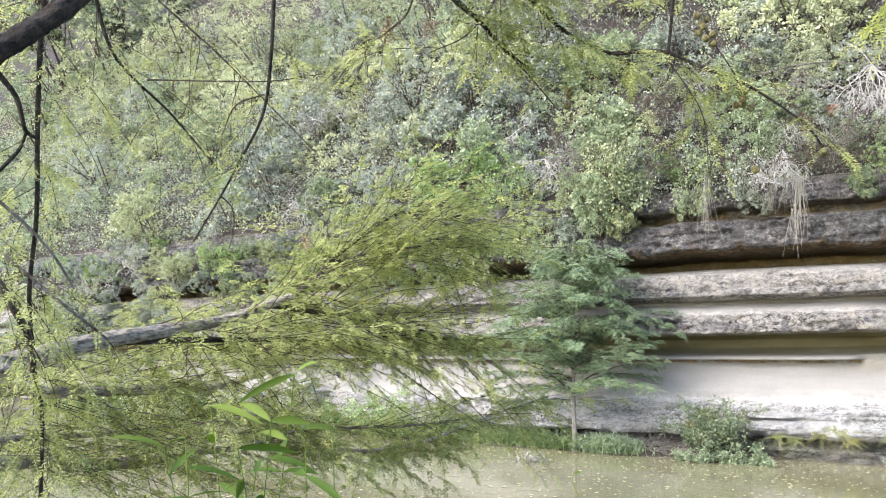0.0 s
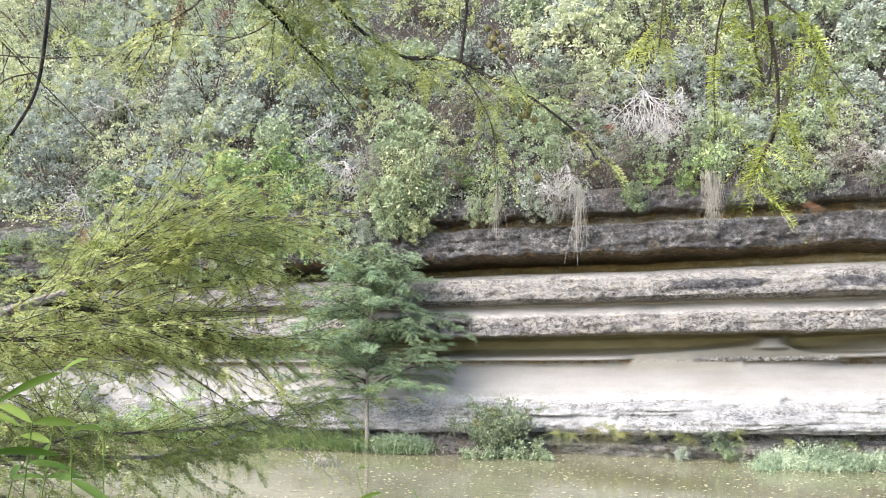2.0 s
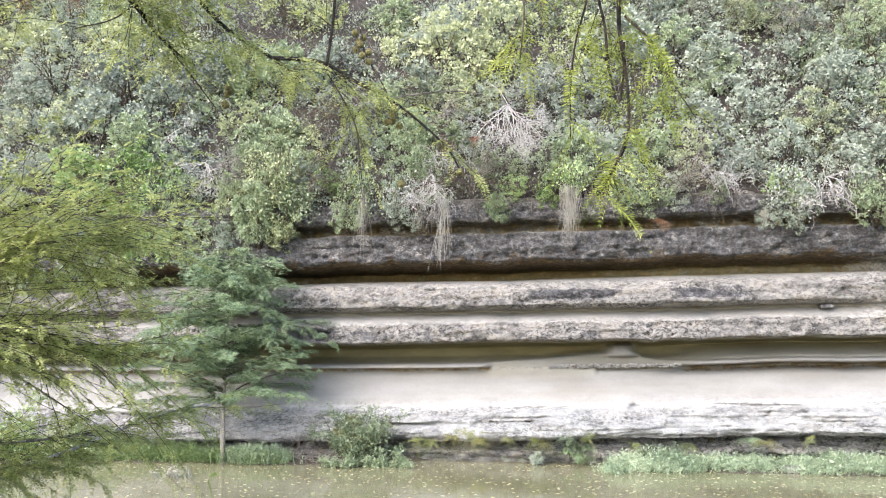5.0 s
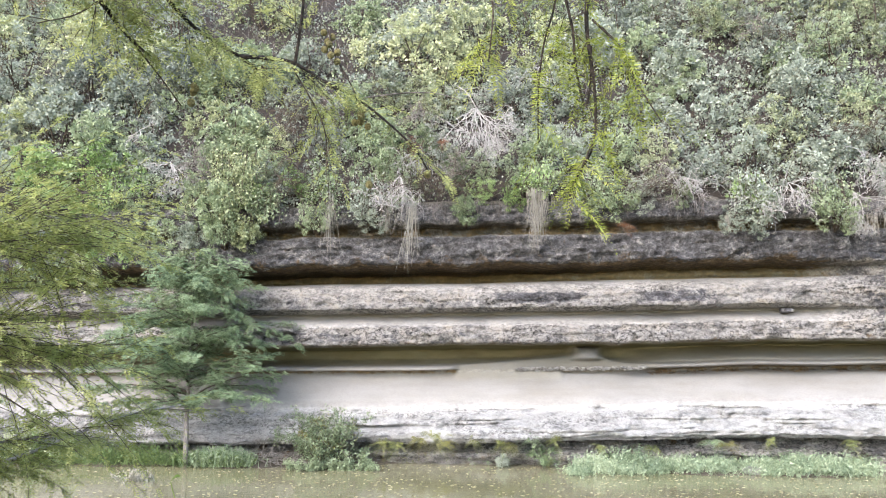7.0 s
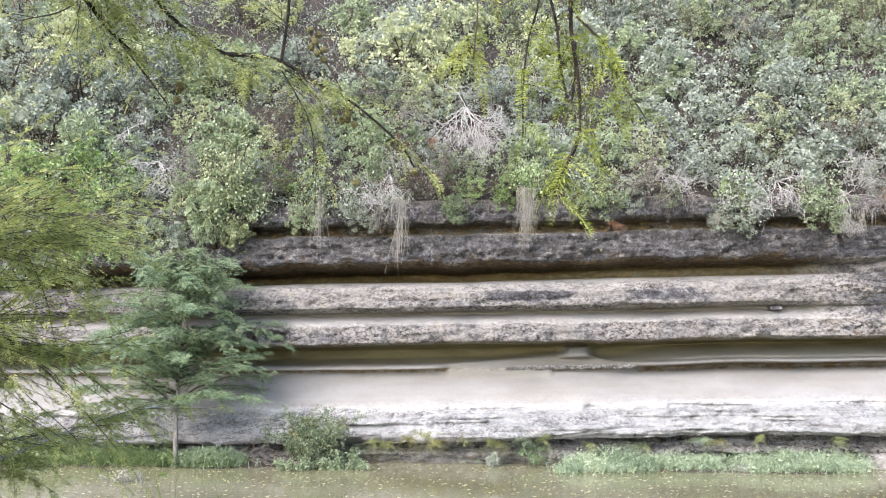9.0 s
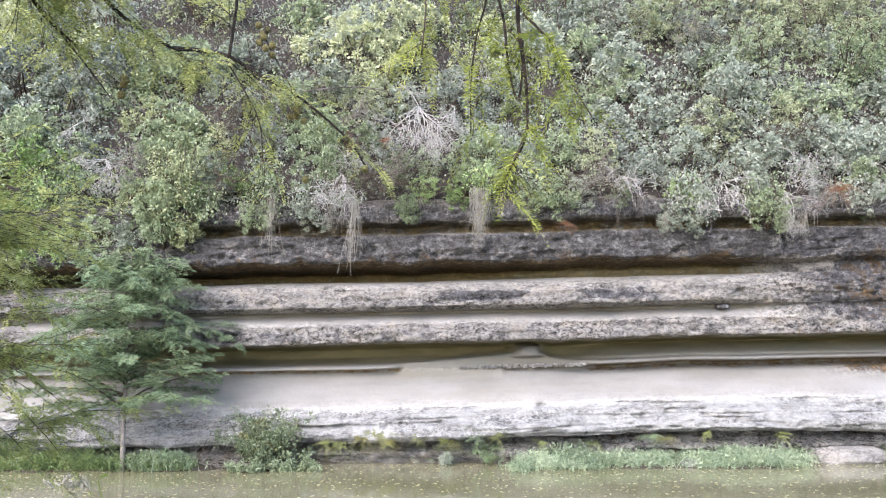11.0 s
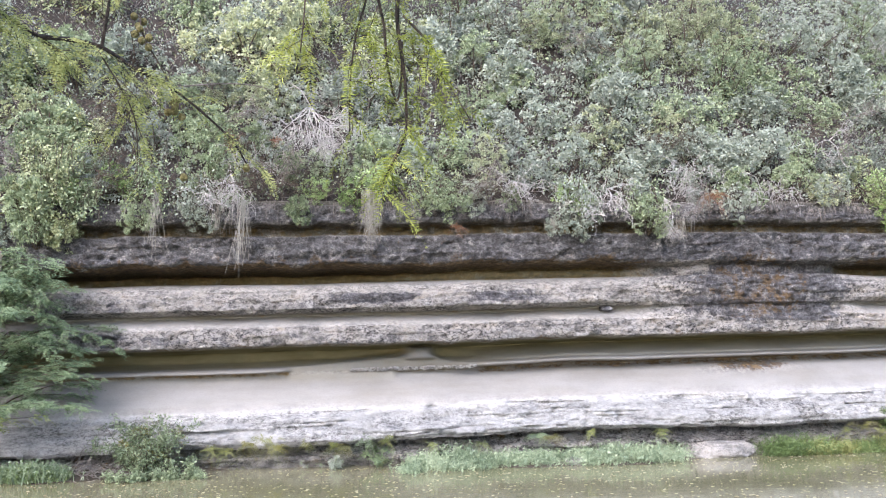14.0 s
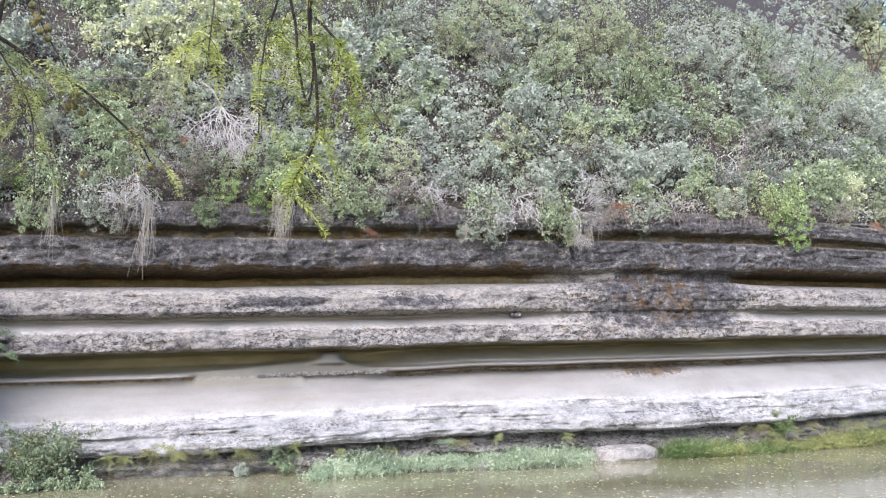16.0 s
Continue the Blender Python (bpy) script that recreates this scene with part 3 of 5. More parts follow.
shrub("silver", -14.22, 31.56, 13.22, 1.69)
shrub("grey", -16.73, 32.55, 14.20, 2.09)
shrub("bright", -6.32, 28.00, 9.41, 0.92)
shrub("green", -3.80, 27.95, 9.41, 1.13, 1.2)
shrub("grey", -5.90, 29.57, 11.18, 1.09)
shrub("green", -4.29, 29.79, 11.45, 1.22)
shrub("yellow", -2.99, 33.36, 15.48, 2.22)
shrub("yellow", -0.92, 34.97, 17.32, 1.76)
shrub("yellow", -4.58, 34.70, 16.95, 1.76)
shrub("juniper", -1.71, 31.56, 13.49, 1.55)
shrub("juniper", -3.70, 31.60, 13.49, 1.30)
shrub("green", 1.86, 28.73, 10.39, 1.27)
shrub("green", 1.60, 27.85, 9.40, 1.00)
shrub("yellow", 3.27, 34.88, 17.31, 2.06)
shrub("yellow", 1.92, 32.95, 15.12, 1.64)
shrub("grey", 0.71, 30.97, 12.87, 1.52)
shrub("green", 4.23, 27.38, 8.93, 0.99)
shrub("green", 3.92, 29.15, 10.90, 1.42)
shrub("silver", 7.24, 32.84, 15.11, 1.81)
shrub("silver", 7.07, 30.32, 12.27, 1.64)
shrub("silver", 9.01, 31.07, 13.16, 1.71)
shrub("silver", 8.56, 28.37, 10.12, 1.42)
shrub("grey", 7.24, 28.63, 10.38, 1.42)
shrub("silver", 7.29, 35.15, 17.69, 1.81)
shrub("silver", 11.20, 30.52, 12.56, 1.85)
shrub("green", 13.53, 32.87, 15.14, 2.34)
shrub("green", 12.34, 32.80, 15.11, 1.73)
shrub("green", 14.33, 31.19, 13.21, 1.95)
shrub("silver", 12.02, 28.57, 10.38, 1.61)
shrub("silver", 10.35, 27.91, 9.63, 1.19)
shrub("green", 11.35, 27.12, 8.52, 1.05)
shrub("silver", 8.70, 27.10, 8.60, 1.02, 1.2)
shrub("silver", 7.93, 27.11, 8.13, 0.67)
shrub("silver", 14.00, 28.89, 10.66, 1.54)
shrub("silver", 15.41, 29.24, 10.96, 1.85)
shrub("green", 17.26, 33.29, 15.30, 2.46)
shrub("juniper", 16.47, 35.50, 17.87, 2.61)
shrub("juniper", 14.08, 35.23, 17.75, 1.90)
shrub("juniper", 10.39, 35.45, 18.08, 1.86)
shrub("grey", 11.28, 33.73, 16.16, 1.33)
shrub("grey", 5.74, 34.83, 17.30, 1.78)
shrub("silver", 32.08, 43.81, 23.25, 4.07)
shrub("silver", 24.45, 38.25, 19.52, 2.63)
shrub("silver", 23.38, 34.79, 15.91, 2.05)
shrub("silver", 36.84, 45.16, 22.64, 3.36)
shrub("juniper", 17.80, 37.40, 19.84, 2.78)
shrub("juniper", 19.51, 35.98, 18.00, 2.04)
shrub("juniper", 56.06, 63.87, 33.51, 4.94)
shrub("yellow", 51.20, 56.04, 27.12, 3.73)
shrub("green", 28.33, 35.82, 15.66, 2.59)
shrub("silver", 24.92, 34.36, 15.04, 2.06)
shrub("green", 17.69, 28.49, 9.87, 1.20)
shrub("yellow", 18.83, 28.34, 9.55, 0.95)
shrub("green", 23.82, 30.36, 10.85, 2.15)
shrub("yellow", 21.20, 29.12, 10.02, 1.43)
shrub("bright", 21.52, 28.23, 8.73, 0.98)
shrub("silver", 32.71, 37.71, 16.15, 2.42)
shrub("green", 29.49, 32.75, 11.84, 2.11)
shrub("yellow", 26.23, 31.17, 11.11, 1.62)
shrub("green", 18.21, 33.18, 15.06, 2.17)
shrub("silver", 16.53, 29.39, 11.02, 1.49)
shrub("silver", 13.64, 28.99, 10.79, 1.41)
shrub("green", 35.08, 38.71, 16.25, 2.10)
shrub("juniper", 12.49, 37.76, 20.66, 2.03)
shrub("juniper", 14.38, 36.53, 19.19, 1.65)
shrub("grey", 10.46, 35.90, 18.59, 1.57)
shrub("grey", -2.18, 29.26, 10.91, 1.06)
shrub("green", -3.08, 28.37, 9.89, 0.91, 1.2)
shrub("green", -1.33, 28.56, 10.14, 0.80)
shrub("green", -5.31, 30.82, 12.59, 1.27)
shrub("bright", -0.32, 27.67, 9.17, 0.66)
shrub("juniper", -2.30, 30.77, 12.58, 1.26)
shrub("green", -8.82, 28.26, 9.65, 0.99)
shrub("bright", -7.96, 27.40, 8.71, 0.64)
shrub("yellow", -9.61, 27.65, 8.94, 0.93, 1.3)
shrub("green", -9.51, 29.40, 10.92, 0.99)
shrub("green", -8.06, 28.31, 9.72, 0.94)
shrub("yellow", -8.71, 27.76, 9.09, 0.81)
shrub("green", -45.70, 30.85, 8.97, 1.74)
shrub("grey", -64.52, 54.15, 35.57, 3.88)
shrub("green", -7.95, 28.75, 10.21, 1.08)
shrub("green", -7.88, 27.54, 8.86, 0.91)
shrub("green", -8.04, 28.03, 9.40, 0.93)
shrub("green", -66.19, 51.50, 36.53, 6.00)
shrub("yellow", -61.84, 55.87, 37.86, 5.64)
shrub("juniper", -48.88, 53.02, 33.33, 3.66)
shrub("yellow", -69.76, 46.86, 36.07, 6.35)
shrub("green", -71.82, 45.57, 33.28, 4.23)
shrub("green", -66.18, 52.92, 34.20, 3.53)
shrub("green", -9.05, 27.10, 7.81, 0.86, 1.4)
shrub("green", -9.68, 27.24, 8.49, 0.92, 1.3)
shrub("green", -5.91, 27.10, 8.19, 0.70, 1.2)
shrub("silver", -3.86, 27.10, 8.38, 0.76, 1.3)
shrub("green", -0.88, 27.11, 8.39, 0.65, 1.2)
shrub("green", 57.56, 61.42, 35.72, 4.23)
shrub("silver", 56.09, 62.12, 36.97, 4.23)

# the thinner growth between and behind them
for z, step, r in ((9.9, 3.2, 1.15), (11.6, 3.1, 1.35), (13.5, 3.3, 1.55), (15.8, 3.6, 1.8), (18.6, 4.0, 2.1), (21.9, 4.4, 2.4)):
    for x in np.arange(-58, 46, step):
        x = float(x + rng.uniform(-0.9, 0.9))
        zz = float(z + rng.uniform(-0.7, 0.7) + 0.1 * max(0, -x - 15))
        rr = float(r * rng.uniform(0.75, 1.2))
        if z > 20 and x > -20:
            continue
        kind = ("grey", "green", "silver", "green", "silver", "juniper")[int(rng.integers(6))]
        if x < -8 and z > 11:
            kind = ("green", "yellow", "silver", "yellow")[int(rng.integers(4))]
        shrub(kind, x, on_slope(x, zz, rr) - 0.1 * rr, zz, rr)
# undergrowth between the shrubs: seedlings, ivy and bare stalks all over the slope
def undergrowth(x0, x1, top, count, kind, name, label):
    g = Geo()
    ux = rng.uniform(x0, x1, count)
    ud = 0.4 + top * rng.random(count)
    uy = face(ux) + ud
    at = np.stack([ux, uy, slope_z(ux, uy) + 0.1], -1)
    for ring in range(9):
        d = unit(rng.normal(size=(count, 3)) + np.array([0, -0.8, 0.5]))
        off = rng.normal(size=(count, 3)) * np.array([0.16, 0.16, 0.14]) + np.array([0, -0.15, 0.15])
        diamonds(g, at + off, d, unit(np.cross(d, rng.normal(size=(count, 3)))), rng.uniform(0.08, 0.17, count), rng.uniform(0.05, 0.1, count))
    tagged(new(name, g.mesh(name, LEAF[kind])), label, "undergrowth", kind="stuff")


undergrowth(-70, 60, 15, 12000, "grey", "undergrowth", "low grey-green undergrowth covering the hillside")
undergrowth(-70, 60, 15, 9000, "green", "ground_ivy", "low green ivy creeping over the hillside")
undergrowth(-85, -18, 24, 9000, "yellow", "seedlings", "pale yellow-green seedlings covering the hillside")
g = Geo()
for k in range(2200):
    x = float(rng.uniform(-34, 28))
    y = float(face(x)) + 0.4 + 9.5 * float(rng.random())
    w = wander((x, y, float(slope_z(x, y))), (rng.normal() * 0.5, -0.5, 0.8), rng.uniform(0.7, 1.9), 5, 0.28, 0.12)
    tube(g, w, np.linspace(0.014, 0.005, len(w)), 3)
tagged(new("bare_stalks", g.mesh("bare_stalks", TWIG, True)), "thin grey leafless stalks standing all over the hillside", "twigs", kind="stuff")
# low growth spilling over the brink
for x in np.arange(-34, 32, 1.25):
    if -1.0 < x < 0.8 or 1.6 < x < 3.2 or -3.6 < x < -2.2 or rng.random() < 0.6:
        continue
    x = float(x + rng.uniform(-0.4, 0.4))
    r = float(rng.uniform(0.55, 0.9))
    kind = ("silver", "green", "silver", "grey", "bright")[int(rng.integers(5))]
    shrub(kind, x, float(face(x)) - 0.05, 8.75 + TILT * x + float(rng.uniform(-0.1, 0.35)), r, float(rng.uniform(0.9, 1.3)), 1.75)


# shrubs that hide the foot and brow of the cliff further west
for x in np.arange(-42, -8.5, 1.15):
    x = float(x + rng.uniform(-0.4, 0.4))
    r = float(rng.uniform(0.7, 1.05))
    kind = ("green", "bright", "silver", "yellow", "grey")[int(rng.integers(5))]
    shrub(kind, x, float(face(x)) - 0.35, 7.6 + TILT * x + float(rng.uniform(-0.35, 0.6)), r, float(rng.uniform(1.0, 1.3)), 1.7)
for x in np.arange(-44, -13, 1.6):
    x = float(x + rng.uniform(-0.5, 0.5))
    r = float(rng.uniform(0.6, 0.95))
    kind = ("green", "yellow", "silver", "green")[int(rng.integers(4))]
    shrub(kind, x, float(face(x)) - 0.4, 6.2 + TILT * x + float(rng.uniform(-0.4, 0.4)), r, 1.1, 1.7)
for x in np.arange(-44, -18, 1.7):
    x = float(x + rng.uniform(-0.5, 0.5))
    kind = ("green", "yellow", "silver", "green")[int(rng.integers(4))]
    shrub(kind, x, float(face(x)) - 0.45, 4.9 + TILT * x + float(rng.uniform(-0.4, 0.4)), float(rng.uniform(0.75, 1.1)), 1.1, 1.7)
for spot, r, kind in (((-36.16, 28.00, 4.52), 1.6, "silver"), ((-41.53, 29.00, 3.33), 1.7, "green"), ((-31.88, 27.00, 1.07), 1.2, "yellow"), ((-36.66, 27.00, 0.07), 1.3, "yellow"), ((-27.35, 26.50, 0.55), 0.9, "green"), ((-24.92, 27.00, 1.33), 0.7, "yellow"), ((-21.59, 27.00, 1.68), 0.9, "green"), ((-20.32, 26.50, 0.44), 0.8, "green"), ((-44.76, 30.00, 6.55), 1.6, "green"), ((-31.46, 28.50, 3.96), 1.0, "green"), ((-34.76, 28.00, 2.29), 1.1, "yellow"), ((-19.78, 27.20, 2.63), 0.7, "grey"), ((-43.85, 29.00, 1.44), 1.5, "green"), ((-22.60, 26.50, 0.20), 0.8, "green"), ((-29.39, 27.50, 6.83), 0.9, "yellow"), ((-35.67, 28.50, 6.82), 1.2, "yellow"), ((-40.96, 28.50, 5.16), 1.2, "yellow"), ((-26.22, 27.50, 5.96), 0.8, "green")):
    tagged(shrub(kind, *spot, r, 1.0, 0.0), "leafy bush growing on the far shore below the cliff", "bush", "bushes on the shore")


# ---- dry growth along the cliff top ----
def bare_tree(geo, p, d, length, r, depth, wob=0.35, sag=0.0):
    w = wander(p, d, length, 5, wob * 0.6, sag)
    tube(geo, w, np.linspace(r, r * 0.6, len(w)), 4)
    if depth:
        for k in range(int(rng.integers(2, 5))):
            q = w[int(rng.integers(2, len(w)))]
            bare_tree(geo, q, unit(w[-1] - w[0]) + rng.normal(size=3) * 0.75, length * rng.uniform(0.5, 0.8), r * 0.6, depth - 1, wob, sag)


def dead_shrub(at, size, depth=4, d=(0, -0.5, -0.2), stems=5, r=0.022, spread=0.55, material=None, label="bleached leafless dead shrub hanging from the hillside"):
    ob = thing("dead_shrub", label, "dead shrub", "dead shrubs", at)
    for k in range(stems):
        g = Geo()
        bare_tree(g, (0, 0, 0), np.array(d) + rng.normal(size=3) * spread, size, r, depth, 0.4, 0.06 if spread > 0.4 else 0.22)
        part("stem", g.mesh("stem", material or DEADWOOD, True), ob)
    return ob


dead_shrub((-0.48, 27.4, 11.85), 1.1, 4, (0, -0.1, -0.75), 9, 0.022)
dead_shrub((0.15, 27.3, 11.2), 0.85, 3, (0.5, -0.2, -0.8), 4, 0.02)
dead_shrub((-12.4, 28.0, 11.3), 0.5, 3, (0.2, -0.4, -0.3), 3, 0.018)
dead_shrub((-10.8, 26.9, 9.9), 0.8, 3, (0.1, -0.4, -0.4), 6, 0.015)
dead_shrub((-3.0, 26.8, 9.4), 0.75, 3, (0.0, -0.1, -0.9), 9, 0.013, 0.3)
dead_shrub((-21.2, 26.6, 8.6), 0.8, 3, (0.0, -0.3, -0.1), 6, 0.016)
dead_shrub((-21.6, 28.6, 12.9), 0.8, 3, (0.5, -0.3, 0.1), 4, 0.02)
dead_shrub((-31.2, 26.3, 6.8), 1.1, 3, (0.3, -0.3, 0.1), 6, 0.018)
dead_shrub((9.6, 27.0, 9.2), 0.7, 3, (0.0, -0.3, -0.6), 5, 0.016)
dead_shrub((6.3, 27.0, 9.4), 0.7, 3, (0.2, -0.3, -0.6), 4, 0.014)
dead_shrub((18.9, 28.4, 11.5), 0.8, 3, (0.2, -0.4, 0.0), 5, 0.014)
dead_shrub((11.7, 27.05, 8.9), 0.75, 4, (0.25, -0.1, -0.9), 9, 0.016, 0.3)
dead_shrub((-21.93, 31.19, 13.97), 0.6, 3, (0.2, -0.5, 0.3), 3, 0.014)
dead_shrub((1.55, 30.24, 13.76), 0.6, 3, (0.3, -0.5, 0), 4, 0.014)
dead_shrub((-6.21, 29.85, 13.17), 0.6, 3, (0.3, -0.5, 0), 3, 0.012)


def thicket(at, size, material=None, label="tangle of thin grey leafless twigs on the hillside"):
    ob = thing("twig_thicket", label, "twigs", "twig thickets", at)
    g = Geo()
    for k in range(26):
        w = wander(rng.normal(size=3) * np.array([0.5, 0.15, 0.2]) * size, (rng.normal() * 0.6, -0.35, 0.7), size * rng.uniform(0.6, 1.4), 7, 0.3, 0.22)
        tube(g, w, np.linspace(0.012, 0.004, len(w)), 3)
        for j in range(3):
            v = wander(w[int(rng.integers(2, 7))], rng.normal(size=3) + np.array([0, -0.3, -0.4]), size * rng.uniform(0.2, 0.5), 4, 0.4, 0.1)
            tube(g, v, np.linspace(0.006, 0.003, len(v)), 3)
    tagged(part("twig_tangle", g.mesh("twig_tangle", material or TWIG, True), ob), kind="stuff")
    return ob


first = thicket((-10.02, 27.06, 9.40), 0.9)
second = thicket((-7.55, 29.53, 12.21), 1.0, BROWNTWIG, "dark brown tangle of leafless twigs on the hillside")
third = thicket((6.45, 26.35, 8.93), 0.9, DEADWOOD, "tangle of bleached leafless twigs on the hillside")
for spot, which in (
    ((-6.93, 27.64, 10.11), second), ((-7.18, 28.92, 11.43), second), ((-6.82, 26.92, 9.19), second), ((-7.28, 30.04, 12.79), second), ((-10.57, 27.71, 10.12), first), ((-2.88, 26.52, 8.94), second), ((-2.39, 27.13, 9.63), third), ((-3.18, 26.11, 8.31), third), ((9.09, 26.11, 8.16), third),
    ((5.18, 26.37, 8.93), second), ((11.94, 26.28, 8.93), third), ((12.11, 28.23, 11.11), second), ((12.21, 26.15, 8.35), first), ((-24.46, 31.50, 13.52), first), ((-23.25, 28.41, 10.17), second),
    ((-21.58, 27.13, 8.89), third), ((-42.91, 35.99, 16.25), second), ((-31.68, 27.20, 6.89), third), ((-34.74, 27.49, 5.62), third), ((-26.22, 26.74, 7.66), first), ((-7.10, 29.42, 12.10), second),
):
    copy_thing(which, Matrix.LocRotScale(spot, Euler((0, 0, rng.normal() * 0.5)), (1, 1, rng.uniform(0.8, 1.25))))
for spot, which in (
    ((19.38, 29.78, 12.20), second), ((19.42, 28.74, 11.02), first), ((15.45, 26.39, 8.87), third), ((12.67, 26.97, 9.69), third), ((10.48, 33.33, 16.84), first), ((11.86, 32.83, 16.27), second),
    ((12.92, 28.40, 11.28), second), ((22.57, 31.56, 13.59), first), ((23.27, 27.76, 9.17), first), ((5.19, 26.70, 9.30), first), ((28.40, 37.50, 18.64), third), ((7.62, 34.10, 17.63), second), ((-2.22, 27.41, 9.50), second), ((-1.44, 27.10, 9.05), second), ((-3.07, 28.17, 10.44), second), ((-3.05, 29.71, 12.28), first), ((-1.28, 27.60, 9.73), first),
):
    copy_thing(which, Matrix.LocRotScale(spot, Euler((0, 0, rng.normal() * 0.5)), (1, 1, rng.uniform(0.8, 1.25))))


for x in np.arange(-9, 24, 1.7):
    x = float(x + rng.uniform(-0.6, 0.6))
    copy_thing((second, first, second)[int(rng.integers(3))], Matrix.LocRotScale((x, float(face(x)) + 0.25, 9.0 + TILT * x), Euler((0, 0, rng.normal() * 0.4)), (1, 1, float(rng.uniform(0.7, 1.1)))))


def hanging_roots(at, wide, long, n, material=None, label="straw-coloured bundle of roots hanging over the cliff"):
    ob = thing("hanging_roots", label, "roots", "hanging roots", at)
    g = Geo()
    for k in range(n):
        x = rng.normal() * wide * 0.5
        L = long * rng.uniform(0.5, 1) * (1 - 0.35 * min(1, abs(x) / wide))
        w = wander((x, rng.normal() * 0.06, rng.normal() * 0.08), (rng.normal() * 0.06, -0.3, -1), L, 7, 0.06, 0.12)
        tube(g, w, np.linspace(0.009, 0.004, len(w)), 3)
    tagged(part("root_mass", g.mesh("root_mass", material or STRAW, True), ob), kind="stuff")


for spot, wide, long, n in (
    ((-5.27, 26.85, 8.8), 0.1, 2.9, 16), ((-2.56, 26.85, 8.5), 0.16, 2.6, 30), ((-3.13, 26.85, 8.4), 0.5, 1.2, 26), ((1.52, 26.8, 8.9), 0.28, 2.25, 75),
    ((7.67, 27.20, 8.05), 0.2, 0.7, 12), ((12.31, 27.20, 8.25), 0.5, 1.0, 20), ((7.68, 27.25, 8.13), 0.15, 0.7, 10),
):
    hanging_roots(spot, wide, long, n)


for x in np.arange(-8, 23, 0.95):
    x = float(x + rng.uniform(-0.35, 0.35))
    hanging_roots((x, float(face(x)) - 0.08, 8.55 + TILT * x + float(rng.uniform(-0.15, 0.3))), float(rng.uniform(0.35, 0.7)), float(rng.uniform(0.5, 1.1)), 14, TWIG, "grey rootlets and dry twigs hanging over the cliff brink")


def vine_curtain(at, wide, long, strands, kind="green", label="light green leafy vine hanging down over the cliff brink"):
    """Leafy strands that fall from the brink; each strand carries leaves in small bunches."""
    ob = thing("hanging_vine", label, "vine", "vines on the cliff top", at)
    stems, leaves = Geo(), Geo()
    for k in range(strands):
        x = rng.uniform(-1, 1) * wide
        L = long * rng.uniform(0.5, 1) * (1 - 0.4 * abs(x) / wide)
        w = wander((x, rng.normal() * 0.15, rng.uniform(-0.2, 0.15)), (rng.normal() * 0.15, -0.35, -0.8), L, 9, 0.16, 0.25)
        tube(stems, w, np.linspace(0.012, 0.004, len(w)), 3)
        m = int(46 * L)
        i = rng.integers(0, 9, m)
        q = w[i] + (w[i + 1] - w[i]) * rng.random((m, 1))
        bunch = rng.normal(size=(10, 3)) * 0.1
        q = q + bunch[i] + rng.normal(size=(m, 3)) * np.array([0.11, 0.09, 0.08])
        d = unit(rng.normal(size=(m, 3)) * 0.6 + np.array([0, -0.6, -0.1]))
        diamonds(leaves, q, d, unit(np.cross(d, rng.normal(size=(m, 3)))), rng.uniform(0.06, 0.13, m), rng.uniform(0.04, 0.08, m))
    tagged(part("stem_work", stems.mesh("stem_work", BROWNTWIG, True), ob, "thin brown stems"), kind="stuff")
    tagged(part("foliage", leaves.mesh("foliage", LEAF[kind]), ob), kind="stuff")


for spot, wide, long, n, kind in (
    ((-8.6, 27.1, 10.4), 0.75, 3.3, 22, "yellow"), ((-7.6, 27.0, 8.9), 0.5, 1.5, 10, "green"), ((-5.5, 27.0, 9.6), 0.5, 2.2, 12, "green"), ((-4.1, 27.0, 9.3), 0.45, 1.7, 9, "silver"),
    ((-12.6, 26.9, 9.6), 0.8, 2.0, 14, "bright"), ((1.75, 26.9, 9.7), 0.6, 1.2, 10, "bright"), ((3.2, 26.9, 9.5), 0.6, 1.3, 9, "green"), ((8.5, 26.9, 9.6), 0.55, 2.0, 14, "silver"),
    ((10.9, 26.9, 9.3), 0.6, 1.5, 10, "green"), ((21.1, 28.2, 10.4), 0.7, 2.5, 16, "bright"), ((13.9, 27.0, 9.3), 0.6, 1.3, 9, "silver"),
):
    vine_curtain(spot, wide, long, n, kind)


